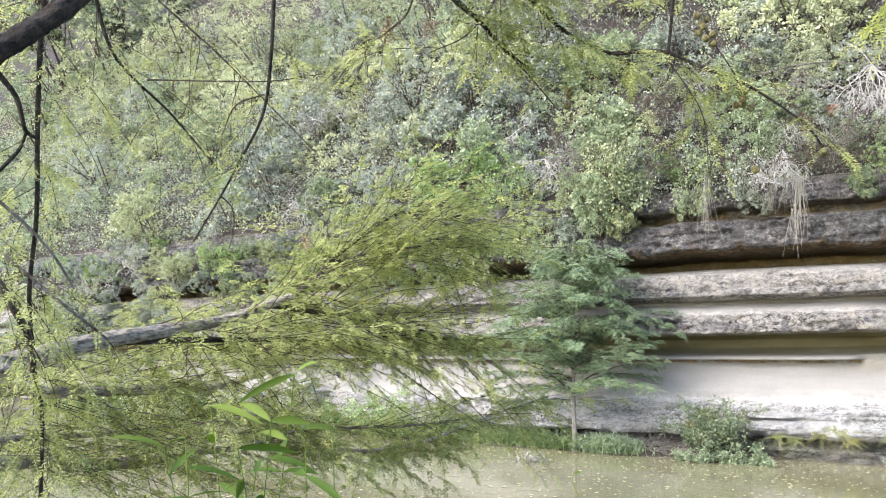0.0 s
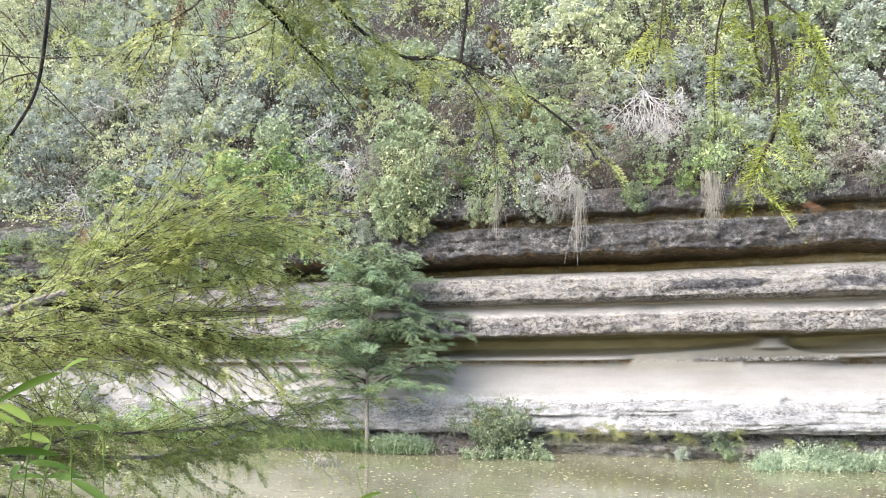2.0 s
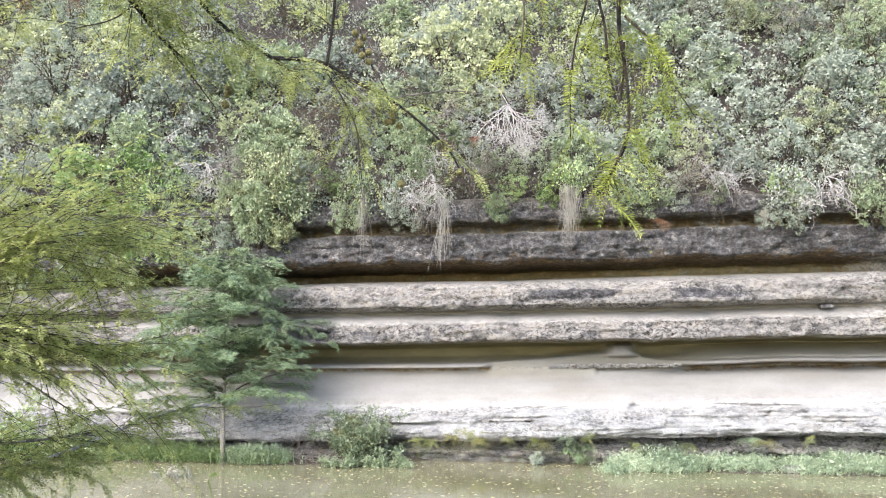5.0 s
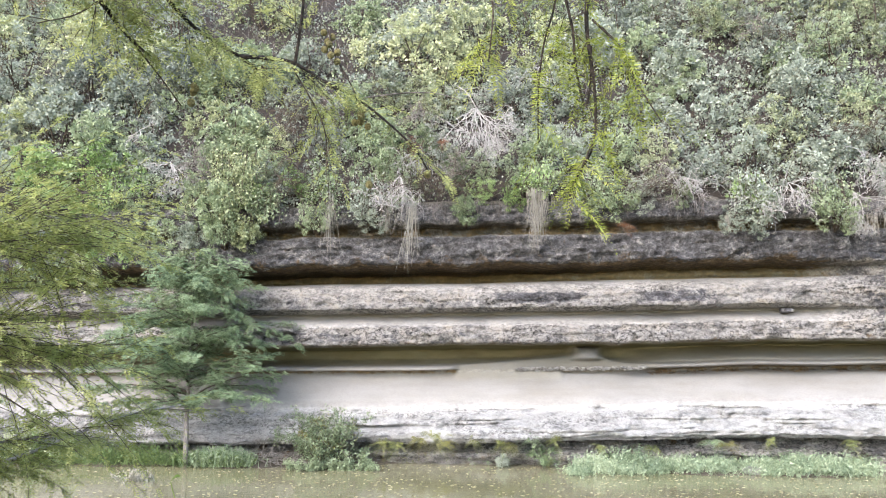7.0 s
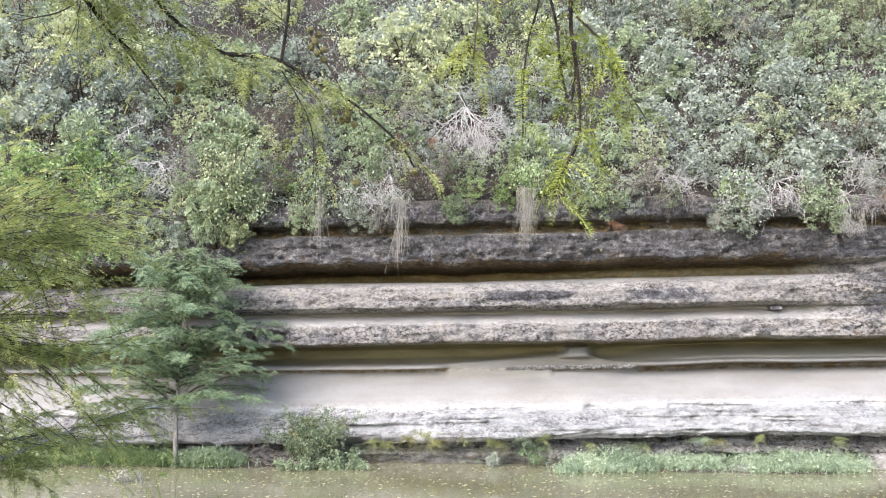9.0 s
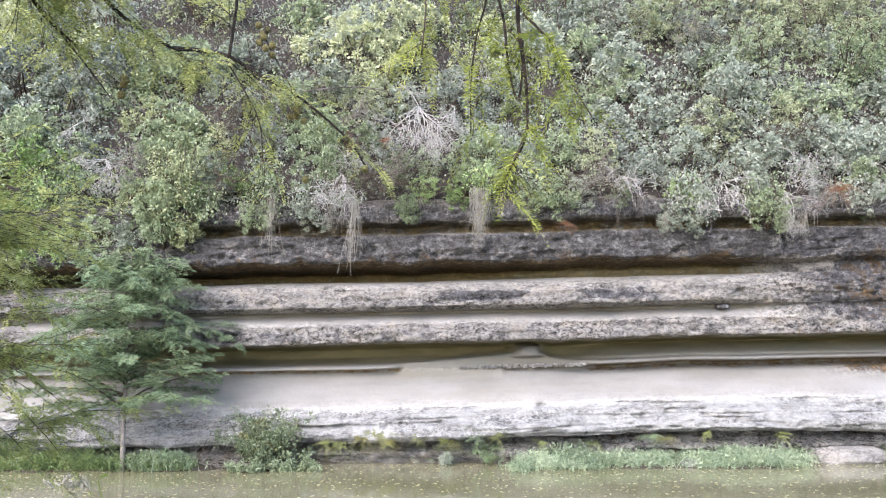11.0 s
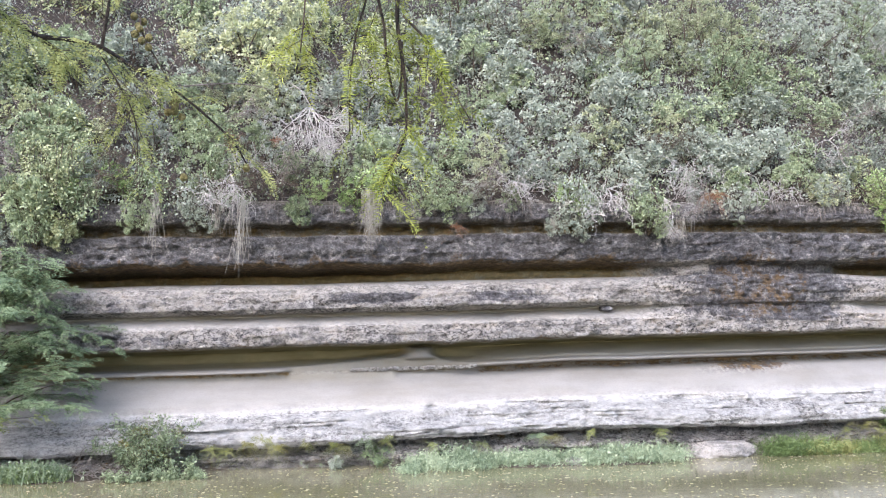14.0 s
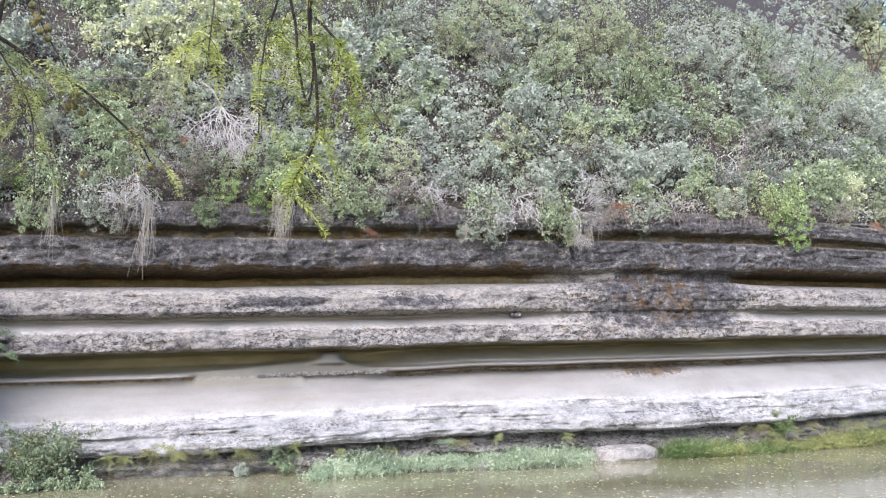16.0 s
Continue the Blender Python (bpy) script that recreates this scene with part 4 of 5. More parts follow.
# ---- plants and stones on the far shore ----
def blades(material, name, label, category, group, at, wide, deep, tall, n, lean=0.35, width=0.014, leafy_=2.6):
    ob = thing(name, label, category, group, at)
    g = Geo()
    base = np.stack([rng.normal(size=n) * wide * 0.5, rng.normal(size=n) * deep * 0.5, np.full(n, -0.05)], -1)
    d = unit(np.stack([rng.normal(size=n) * lean, rng.normal(size=n) * lean - 0.1, np.ones(n)], -1))
    L = tall * rng.uniform(0.45, 1.1, n)
    side = unit(np.cross(d, rng.normal(size=(n, 3))))
    bend = unit(d + np.stack([rng.normal(size=n) * 0.6, rng.normal(size=n) * 0.4 - 0.2, -rng.uniform(0, 0.7, n)], -1))
    p1, w = base + d * L[:, None] * 0.6, width
    p2 = p1 + bend * L[:, None] * 0.4
    v = np.stack([base - side * w / 2, base + side * w / 2, p1 + side * w * 0.4, p1 - side * w * 0.4, p2 + side * w * 0.08, p2 - side * w * 0.08], 1)
    i = np.arange(n)[:, None] * 6
    g.add(v, np.concatenate([i + np.array([[0, 1, 2, 3]]), i + np.array([[3, 2, 4, 5]])]))
    m = int(n * leafy_)
    k = rng.integers(0, n, m)
    q = base[k] + d[k] * (L[k] * rng.uniform(0.2, 0.95, m))[:, None] + rng.normal(size=(m, 3)) * 0.03
    ax = unit(rng.normal(size=(m, 3)) + np.array([0, -0.3, 0.5]))
    diamonds(g, q, ax, unit(np.cross(ax, rng.normal(size=(m, 3)))), rng.uniform(0.05, 0.13, m), rng.uniform(0.02, 0.045, m))
    tagged(part("tuft", g.mesh("tuft", material), ob), kind="stuff")
    return ob


for spot, wide, tall in (((3.29, 26.85, 0.00), 0.7, 0.75), ((4.41, 27.09, 0.00), 0.7, 0.85), ((5.54, 27.32, -0.00), 0.6, 0.7), ((8.47, 27.29, -0.00), 0.7, 0.8), ((9.56, 27.28, 0.00), 0.8, 0.85), ((10.76, 27.53, 0.00), 0.8, 0.8), ((11.79, 27.77, 0.00), 0.5, 0.7), ((6.70, 27.56, 0.00), 0.5, 0.45), ((7.62, 27.56, 0.00), 0.5, 0.5), ((-0.12, 28.28, 0.00), 0.35, 0.6), ((2.68, 26.15, 0.00), 0.4, 0.35), ((3.9, 26.6, 0.0), 0.7, 0.6), ((5.0, 26.9, 0.0), 0.7, 0.7), ((6.1, 27.0, 0.0), 0.7, 0.65), ((7.1, 27.1, 0.0), 0.7, 0.65), ((9.0, 26.9, 0.0), 0.8, 0.7), ((10.2, 27.0, 0.0), 0.8, 0.75), ((11.3, 27.2, 0.0), 0.7, 0.7)):
    blades(REED, "reed_clump", "blue-green clump of reeds at the water edge", "reeds", "reeds along the shore", spot, wide, 0.7, tall * float(rng.uniform(0.7, 1.05)), int(380 * wide), 0.5, 0.014, 9.0)
for spot, wide, tall in (((-12.83, 26.30, 0.08), 1.0, 0.6), ((-11.79, 26.30, 0.08), 0.9, 0.65), ((-10.75, 26.30, 0.08), 0.8, 0.7), ((-9.71, 26.30, 0.08), 0.6, 0.5), ((-8.66, 26.30, 0.08), 0.8, 0.6), ((-7.97, 26.30, 0.08), 0.5, 0.4), ((-15.08, 26.30, 0.08), 0.9, 0.6), ((-16.74, 26.30, 0.08), 0.9, 0.6), ((-18.55, 26.30, 0.08), 1.0, 0.8), ((-16.52, 26.30, 0.08), 1.0, 0.9), ((-21.83, 26.30, 0.08), 1.0, 0.9)):
    blades(GRASS, "grass_clump", "green clump of long bank grass", "grass", "grass along the shore", spot, wide, 0.6, tall, int(480 * wide), 0.5, 0.014)
for spot in ((-9.01, 26.30, 0.08), (-8.14, 26.30, 0.08), (-8.38, 26.30, 0.08)):
    blades(REED, "reed_clump", "blue-green clump of reeds at the water edge", "reeds", "reeds along the shore", spot, 0.7, 0.5, 0.6, 420, 0.4, 0.02)


def fern(at, size, n, material=None, label="yellow-green fern growing under the rock ledge"):
    ob = thing("fern", label, "fern", "ferns along the ledge", at)
    g = Geo()
    a = rng.uniform(-2.9, -0.2, n)
    d = unit(np.stack([np.cos(a), np.sin(a) * 0.35 - 0.1, rng.uniform(-0.7, 1.3, n)], -1))
    fronds(g, rng.normal(size=(n, 3)) * 0.06 * np.array([size * 4, 1, 0.5]), d, np.tile((0, -1.0, 0.25), (n, 1)) + rng.normal(size=(n, 3)) * 0.35, 1.25 * size * rng.uniform(0.5, 1.1, n), 16, 0.075 * size + 0.02, 0.013, 0.7)
    tagged(part("foliage", g.mesh("foliage", material or FERN), ob), kind="stuff")
    return ob


for spot, size in (((-3.44, 26.95, 0.72), 0.5), ((-2.99, 26.95, 0.63), 0.45), ((-2.27, 26.95, 0.84), 0.55), ((-1.73, 26.95, 0.94), 0.75), ((-1.37, 26.95, 0.71), 0.5), ((0.34, 26.95, 0.80), 0.45), ((0.61, 26.95, 0.71), 0.4), ((2.02, 26.95, 0.89), 0.5), ((1.24, 26.95, 0.89), 0.5), ((6.94, 26.95, 0.88), 0.6), ((7.39, 26.95, 0.83), 0.5), ((8.75, 26.95, 0.97), 0.35), ((11.12, 26.95, 0.93), 0.5), ((-0.47, 26.95, 0.89), 0.35), ((5.12, 26.95, 0.71), 0.4), ((3.49, 26.95, 0.71), 0.35)):
    fern(spot, size * 0.75, 20, (FERN, FERN, SAPLING, GOLD)[int(rng.integers(4))])
for k in range(28):
    x = 15.7 + 0.62 * k + float(rng.normal() * 0.15)
    blades((FERN, FERN, GRASS)[int(rng.integers(3))], "fern_bank", "yellow-green bank of ferns and grass below the rock ledge", "ferns", "ferns along the ledge", (x, float(face(x)) - 0.3, 0.0), 0.7, 0.35, float(rng.uniform(0.4, 0.95)), 240, 0.55, 0.014, 8.0)
for k in range(20):
    x = 18.3 + 0.85 * k + float(rng.normal() * 0.15)
    fern((x, float(face(x)) - 0.35 - 0.25 * rng.random(), 0.62 + 0.3 * rng.random()), float(rng.uniform(0.45, 0.75)), 15, GOLD if k % 3 == 1 else FERN)


for k in range(13):
    x = float(-4.5 + 17.5 * rng.random())
    fern((x, float(face(x)) + 0.1 + 0.25 * rng.random(), 0.12), float(rng.uniform(0.25, 0.42)), 10, (FERN, SAPLING, GOLD)[int(rng.integers(3))])
for spot, size in (((12.94, 26.09, 8.81), 0.55), ((12.98, 26.08, 8.73), 0.5), ((25.51, 28.35, 8.88), 0.4), ((4.37, 27.20, 7.79), 0.35), ((-1.69, 27.83, 10.76), 0.3)):
    fern(spot, size, 22, RUSTY, "rust-brown dead fern on the hillside")


def boulder(at, size, seed, label, dark=0.0):
    b = bmesh.new()
    bmesh.ops.create_icosphere(b, subdivisions=5, radius=1)
    c = np.array([v.co for v in b.verts])
    r = 1 + 0.3 * fbm(c * 1.6 + seed, 3, seed) + 0.09 * fbm(c * 6 + seed, 3, seed)
    c = np.sign(c) * np.abs(c) ** np.array([0.7, 0.8, 0.5]) * r[:, None] * np.array(size)
    for v, p in zip(b.verts, c):
        v.co = p
    me = bpy.data.meshes.new("boulder")
    b.to_mesh(me)
    b.free()
    for f in me.polygons:
        f.use_smooth = True
    me.materials.append(LIME)
    a = me.attributes.new("rough", "FLOAT", "POINT")
    a.data.foreach_set("value", np.full(len(me.vertices), 0.55, dtype=np.float32))
    a = me.attributes.new("dark", "FLOAT", "POINT")
    a.data.foreach_set("value", np.full(len(me.vertices), dark, dtype=np.float32))
    ob = new("boulder", me)
    ob.location = at
    return tagged(ob, label, "boulder")


boulder((13.7, 27.9, 0.2), (1.25, 0.65, 0.34), 3, "pale flat-topped limestone boulder lying in the shallows")
boulder((12.7, 28.1, 0.1), (0.45, 0.4, 0.25), 8, "small pale limestone rock lying in the shallows")
boulder((8.2, 26.9, 0.0), (0.35, 0.3, 0.2), 5, "small grey rock among the reeds")

g = Geo()
for k in range(220):
    x = float(rng.uniform(0.9, 5.2))
    b = rng.uniform(0.02, 0.06)
    w = np.array([(x, float(face(x)) + 0.95 + 0.08 * rng.random(), 3.0 + TILT * x + 0.1 * rng.random())]) + np.array([(-1, 0.1, 0), (-0.5, 0, 0), (0.4, 0, 0.1), (1, 0.1, 0)]) * b * rng.uniform(0.8, 1.5)
    tube(g, w, np.array([0.2, 0.8, 0.75, 0.15]) * b, 6)
rubble = new("rubble", g.mesh("rubble", LIME, True))
at_ = rubble.data.attributes.new("rough", "FLOAT", "POINT")
at_.data.foreach_set("value", np.full(len(rubble.data.vertices), 0.8, dtype=np.float32))
at_ = rubble.data.attributes.new("clean", "FLOAT", "POINT")
at_.data.foreach_set("value", np.full(len(rubble.data.vertices), 0.35, dtype=np.float32))
tagged(rubble, "row of small pale stones lying along the rock lip", "rubble", kind="stuff")
boulder((9.8, 28.1, 5.12), (0.2, 0.3, 0.08), 12, "small dark stone lodged in the cliff seam", 1.3)
# bush and driftwood at the water edge
def willow_bush(at, height, wide, stems, material, label, name="willow_bush"):
    ob = thing(name, label, "bush", "bushes on the shore", at)
    wood, leaves = Geo(), Geo()
    for k in range(stems):
        a = rng.uniform(0, 6.3)
        w = wander((math.cos(a) * wide * 0.25, math.sin(a) * 0.2, -0.1), (math.cos(a) * wide / height * 0.75, math.sin(a) * 0.3, 1), height * rng.uniform(0.55, 1.08), 8, 0.13, 0.05)
        tube(wood, w, np.linspace(0.012, 0.003, len(w)), 4)
        for j in range(7):
            b = wander(w[int(rng.integers(2, 9))], (rng.normal(), rng.normal() * 0.7, 0.4), height * rng.uniform(0.12, 0.28), 4, 0.25, 0.1)
            tube(wood, b, np.linspace(0.005, 0.002, len(b)), 3)
            m = 26
            q = b[rng.integers(0, 5, m)] + rng.normal(size=(m, 3)) * 0.05
            d = unit(rng.normal(size=(m, 3)) + np.array([0, -0.3, 0.1]))
            diamonds(leaves, q, d, unit(np.cross(d, rng.normal(size=(m, 3)))), rng.uniform(0.05, 0.12, m), rng.uniform(0.025, 0.05, m))
    tagged(part("stem_work", wood.mesh("stem_work", BROWNTWIG, True), ob, "thin brown stems"), kind="stuff")
    tagged(part("foliage", leaves.mesh("foliage", material), ob), kind="stuff")


willow_bush((-5.3, 26.3, 0.05), 2.0, 0.85, 40, LEAF["green"], "light green leafy willow bush growing at the water edge")
willow_bush((-5.15, 26.6, 0.05), 1.7, 0.7, 12, GOLD, "yellowing willow bush growing at the water edge")
willow_bush((-4.2, 26.1, 0.0), 0.6, 1.0, 18, LEAF["green"], "low grey-green willow scrub at the water edge")
willow_bush((-5.7, 25.9, 0.0), 0.55, 0.8, 12, LEAF["green"], "low grey-green willow scrub at the water edge")
willow_bush((0.4, 27.3, 0.1), 0.55, 0.3, 4, LEAF["silver"], "small grey-green bush under the rock ledge")
willow_bush((1.6, 27.3, 0.1), 0.75, 0.3, 4, SAPLING, "small green bush under the rock ledge")
for x in np.arange(-36, -12.5, 0.95):
    x = float(x + rng.uniform(-0.3, 0.3))
    tall = float(rng.uniform(0.9, 2.0)) * (1.0 if x < -15 else 0.7)
    willow_bush((x, float(rng.uniform(25.6, 26.4)) + 0.02 * max(0, -x - 20), 0.0), tall, 0.9, 12, (LEAF["green"], LEAF["yellow"], GRASS, LEAF["bright"])[int(rng.integers(4))], "light green leafy scrub along the far shore", "shore_bush")
willow_bush((20.6, 28.2, 0.6), 1.1, 0.5, 10, GRASS, "small dark green bush under the rock ledge")
drift = thing("driftwood", "pile of grey driftwood twigs on the muddy shore", "driftwood", "", (-7.27, 26.96, 0.00))
g = Geo()
for k in range(60):
    w = wander((rng.normal() * 0.7, rng.normal() * 0.25, rng.uniform(0, 0.25)), (1, rng.normal() * 0.4, rng.normal() * 0.35), rng.uniform(0.5, 1.3), 5, 0.2)
    tube(g, w, np.linspace(0.014, 0.005, len(w)), 4)
for k in range(50):
    w = wander((rng.normal() * 0.5 + 0.8, rng.normal() * 0.3 - 0.3, rng.uniform(0, 0.3)), (1, rng.normal() * 0.5, rng.normal() * 0.5), rng.uniform(0.4, 1.0), 5, 0.3)
    tube(g, w, np.linspace(0.016, 0.005, len(w)), 4)
tagged(part("brushwood", g.mesh("brushwood", TWIG, True), drift), kind="stuff")
blades(STRAW, "weed_clump", "pale dry weeds standing in the shallow water", "weeds", "", (-9.78, 23.25, 0.00), 0.5, 0.3, 0.5, 60, 0.5, 0.03)

# floating leaves
g = Geo()
n = 5000
px_, py_ = rng.uniform(-26, 30, n), 27.2 - 13 * rng.random(n) ** 1.3
c = np.stack([px_, py_, np.full(n, 0.012)], -1)
a = rng.uniform(0, 6.3, n)
ax = np.stack([np.cos(a), np.sin(a), 0 * a], -1)
diamonds(g, c, ax, np.stack([-np.sin(a), np.cos(a), 0 * a], -1), rng.uniform(0.03, 0.15, n), rng.uniform(0.03, 0.12, n))
tagged(new("floating_leaves", g.mesh("floating_leaves", SPECK)), "scattered pale dead leaves floating on the river", "leaves", kind="stuff")


# ---- young cypress on the far shore ----
def sapling(at, height):
    ob = thing("young_cypress", "slender young bald cypress with feathery blue-green foliage at the water edge", "tree", "", at)
    g = Geo()
    trunk = wander((0, 0, -0.2), (0.02, 0, 1), height, 12, 0.035)
    tube(g, trunk, np.linspace(0.085, 0.012, len(trunk)), 7)
    part("trunk", g.mesh("trunk", TWIG, True), ob, "slim grey-brown trunk")
    f = Geo()
    for k in range(116):
        s_ = 0.27 + 0.71 * rng.random()
        p = np.array([np.interp(s_ * 12, np.arange(13), trunk[:, j]) for j in range(3)])
        L = float(np.interp(s_, (0.22, 0.36, 0.55, 0.75, 1.0), (2.7, 4.0, 3.7, 3.0, 0.9))) * rng.uniform(0.45, 1.0)
        a = k * 2.4 + rng.normal() * 0.3
        g = Geo()
        w = wander(p, (math.cos(a), math.sin(a) * 0.7 - 0.15, 0.55), L, 8, 0.1, 0.1)
        tube(g, w, np.linspace(0.022 * (1.2 - s_) + 0.005, 0.004, len(w)), 4)
        part("branch", g.mesh("branch", BROWNTWIG, True), ob)
        m = int(31 * L)
        i = rng.integers(1, 9, m)
        q = w[i] + rng.normal(size=(m, 3)) * np.array([0.1, 0.1, 0.05])
        d = unit(unit(w[-1] - w[-3]) * 0.7 + rng.normal(size=(m, 3)) * np.array([0.8, 0.8, 0.12]) + np.array([0, 0, -0.1]))
        fronds(f, q, d, np.tile((0, -0.5, 1.0), (m, 1)) + rng.normal(size=(m, 3)) * 0.2, rng.uniform(0.2, 0.42, m), 9, 0.085, 0.034, 0.12, 0.5)
    part("crown", f.mesh("crown", SAPLING), ob, "feathery blue-green needle sprays")


sapling((-9.47, 25.95, 0.08), 7.0)


# ---- the old cypress at the viewing place, whose boughs hang into the view ----
cypress = thing("bald_cypress", "old bald cypress leaning over the river with feathery drooping boughs", "tree", "", (-3.4, -1.2, 2.3))
ORIGIN = np.array((-3.4, -1.2, 2.3))


def limb(ctrl, r0, r1, material, name="limb", label=""):
    p = spline(ctrl, 8)
    g = Geo()
    fine = r0 > 0.02
    if fine:
        p = spline(ctrl, 40)
    r = np.linspace(r0, r1, len(p))
    tube(g, p - ORIGIN, r, 30 if fine else 5)
    if fine:
        v = g.v[0]
        c = np.repeat(p - ORIGIN, 30, 0)
        a = np.tile(np.arange(30), len(p)) * 2 * math.pi / 30
        along = np.repeat(np.arange(len(p)) * 0.06, 30)
        k = 0.2 * fbm(np.stack([np.cos(a) * 2.2, np.sin(a) * 2.2, along], -1), 4, 91) + 0.3 * fbm(np.stack([np.cos(a) * 5, np.sin(a) * 5, along * 1.5], -1), 2, 93) + 0.12 * fbm(np.stack([np.cos(a) * 0.8, np.sin(a) * 0.8, along * 0.3], -1), 2, 92)
        g.v[0] = c + (v - c) * (1 + k)[:, None]
    return part(name, g.mesh(name, material, True), cypress, label), p


def foliate(host, line, n, reach, sprays, spray=(0.06, 0.12), leaf=0.021, width=0.0085, pairs=9, s0=0.15, sag=0.03, flat=0.13, drop=0.2, jitter=0.0, material=None, bark=None):
    """Side twigs along a limb, with feathery sprays on either side of each."""
    tw, nd = Geo(), Geo()
    B, D = [], []
    for k in range(n):
        i = int((s0 + (1 - s0) * rng.random()) * (len(line) - 2))
        t = unit(line[i + 1] - line[i])
        lat = unit(np.cross(t, (0, 0, 1))) * rng.choice((-1, 1))
        d = unit(t * rng.uniform(0.2, 1.0) + lat * rng.uniform(0.3, 1.0) + np.array([0, 0, rng.normal() * flat]) + rng.normal(size=3) * 0.15)
        L = reach * rng.uniform(0.45, 1.15)
        w = wander(line[i] + rng.normal(size=3) * jitter, d, L, 7, 0.1, sag)
        tube(tw, w - ORIGIN, np.linspace(0.0009 + 0.0017 * reach, 0.0006 + 0.0006 * reach, len(w)), 4)
        wt = unit(w[-1] - w[0])
        for j in range(sprays):
            q = rng.uniform(0.08, 1.0) * 7
            a = int(min(6, q))
            p = w[a] + (w[a + 1] - w[a]) * (q - a)
            side = unit(np.cross(wt, (0, 0, 1))) * rng.choice((-1, 1))
            B.append(p)
            D.append(side * rng.uniform(0.3, 1) + wt * rng.uniform(0.2, 0.9) + np.array([0, 0, rng.normal() * 0.25 - 0.15]))
    B, D = np.array(B) - ORIGIN, unit(np.array(D))
    m = len(B)
    fronds(nd, B, D, np.tile((0.0, -0.35, 1.0), (m, 1)) + rng.normal(size=(m, 3)) * 0.35, rng.uniform(*spray, m), pairs, leaf, width, drop, 0.45)
    tagged(part("twig_work", tw.mesh("twig_work", bark or BROWNTWIG, True), host), kind="stuff")
    tagged(part("needle_sprays", nd.mesh("needle_sprays", material or NEEDLE), host), "feathery olive-green needle sprays", kind="stuff")


g = Geo()
tp = spline([(-3.4, -1.2, 1.9), (-3.35, -1.1, 4.5), (-3.1, -0.7, 7.5), (-2.8, -0.2, 11)], 8)
tube(g, tp - ORIGIN, np.linspace(0.42, 0.16, len(tp)) * (1 + 0.5 * np.exp(-np.arange(len(tp)) / 2.5)), 16)
part("trunk", g.mesh("trunk", PALEBARK, True), cypress, "stout grey fibrous-barked trunk")

FEATHER = dict(spray=(0.06, 0.12), leaf=0.019, width=0.0062, pairs=11)
# thick boughs low over the water
a1, l1 = limb([(-3.2, -0.9, 3.5), (-2.63, 1.43, 3.70), (-2.84, 1.86, 3.76), (-2.88, 2.32, 3.85), (-2.84, 2.95, 3.94), (-2.71, 3.33, 4.07)], 0.062, 0.016, PALEBARK, "limb", "pale grey fibrous-barked bough")
a2, l2 = limb([(-2.72, 3.32, 4.06), (-2.68, 3.48, 4.17), (-2.63, 3.63, 4.32), (-2.42, 3.86, 4.54), (-2.32, 4.04, 4.51), (-2.21, 4.21, 4.56)], 0.017, 0.006, BARK)
a3, l3 = limb([(-2.65, 3.56, 4.25), (-2.50, 3.84, 4.32), (-2.38, 4.14, 4.39), (-2.21, 4.45, 4.44)], 0.011, 0.004, BARK, "branch")
a4, l4 = limb([(-2.90, 2.30, 3.85), (-2.86, 2.65, 3.85), (-2.79, 3.01, 3.85), (-2.59, 3.56, 3.85), (-2.34, 4.08, 3.88)], 0.02, 0.005, BARK, "branch")
a5, l5 = limb([(-2.77, 3.22, 4.02), (-2.65, 3.64, 3.97), (-2.45, 4.01, 3.88), (-2.15, 4.40, 3.81)], 0.015, 0.004, BARK, "branch")
b1, m1 = limb([(-3.3, -1.0, 3.1), (-3.12, 1.78, 3.62), (-3.13, 2.31, 3.63), (-3.05, 3.02, 3.61), (-3.01, 3.47, 3.66)], 0.036, 0.012, PALEBARK, "limb", "mossy grey bough")
b2, m2 = limb([(-3.3, -1.0, 2.9), (-3.25, 1.88, 3.33), (-3.27, 2.57, 3.28), (-3.27, 3.03, 3.25), (-3.20, 3.52, 3.25), (-2.74, 4.36, 3.16)], 0.038, 0.008, PALEBARK, "limb", "mossy grey bough")
b3, m3 = limb([(-3.20, 3.52, 3.25), (-3.01, 3.82, 3.33), (-2.70, 4.29, 3.32), (-2.44, 4.67, 3.34)], 0.014, 0.006, TWIG, "branch")
b4, m4 = limb([(-2.91, 4.25, 3.16), (-2.62, 4.44, 3.21), (-2.28, 4.75, 3.37), (-2.11, 4.95, 3.44), (-1.90, 5.14, 3.48)], 0.013, 0.005, DEADWOOD, "branch")
b5, m5 = limb([(-3.30, 1.82, 3.43), (-3.30, 2.22, 3.44), (-3.29, 2.73, 3.41), (-3.18, 3.29, 3.42), (-2.97, 3.87, 3.47)], 0.02, 0.005, PALEBARK, "branch")
b6, m6 = limb([(-3.65, 2.07, 3.85), (-3.60, 2.52, 3.74), (-3.55, 3.07, 3.68), (-3.39, 3.67, 3.71)], 0.015, 0.005, PALEBARK, "branch")
foliate(b5, m5, 55, 0.75, 19, s0=0.15, sag=0.0, flat=0.35, jitter=0.05)
foliate(b6, m6, 46, 0.75, 19, s0=0.15, sag=0.0, flat=0.35, jitter=0.05)
foliate(a1, l1, 14, 0.6, 14, s0=0.72)
foliate(a2, l2, 79, 0.95, 24, s0=0.02, flat=0.2, sag=0.02)
foliate(a3, l3, 50, 0.85, 24, s0=0.02)
foliate(a4, l4, 60, 0.9, 22, s0=0.25, sag=0.03, flat=0.35, jitter=0.05)
foliate(a5, l5, 77, 0.95, 24, s0=0.02, sag=0.03, flat=0.35, jitter=0.05)
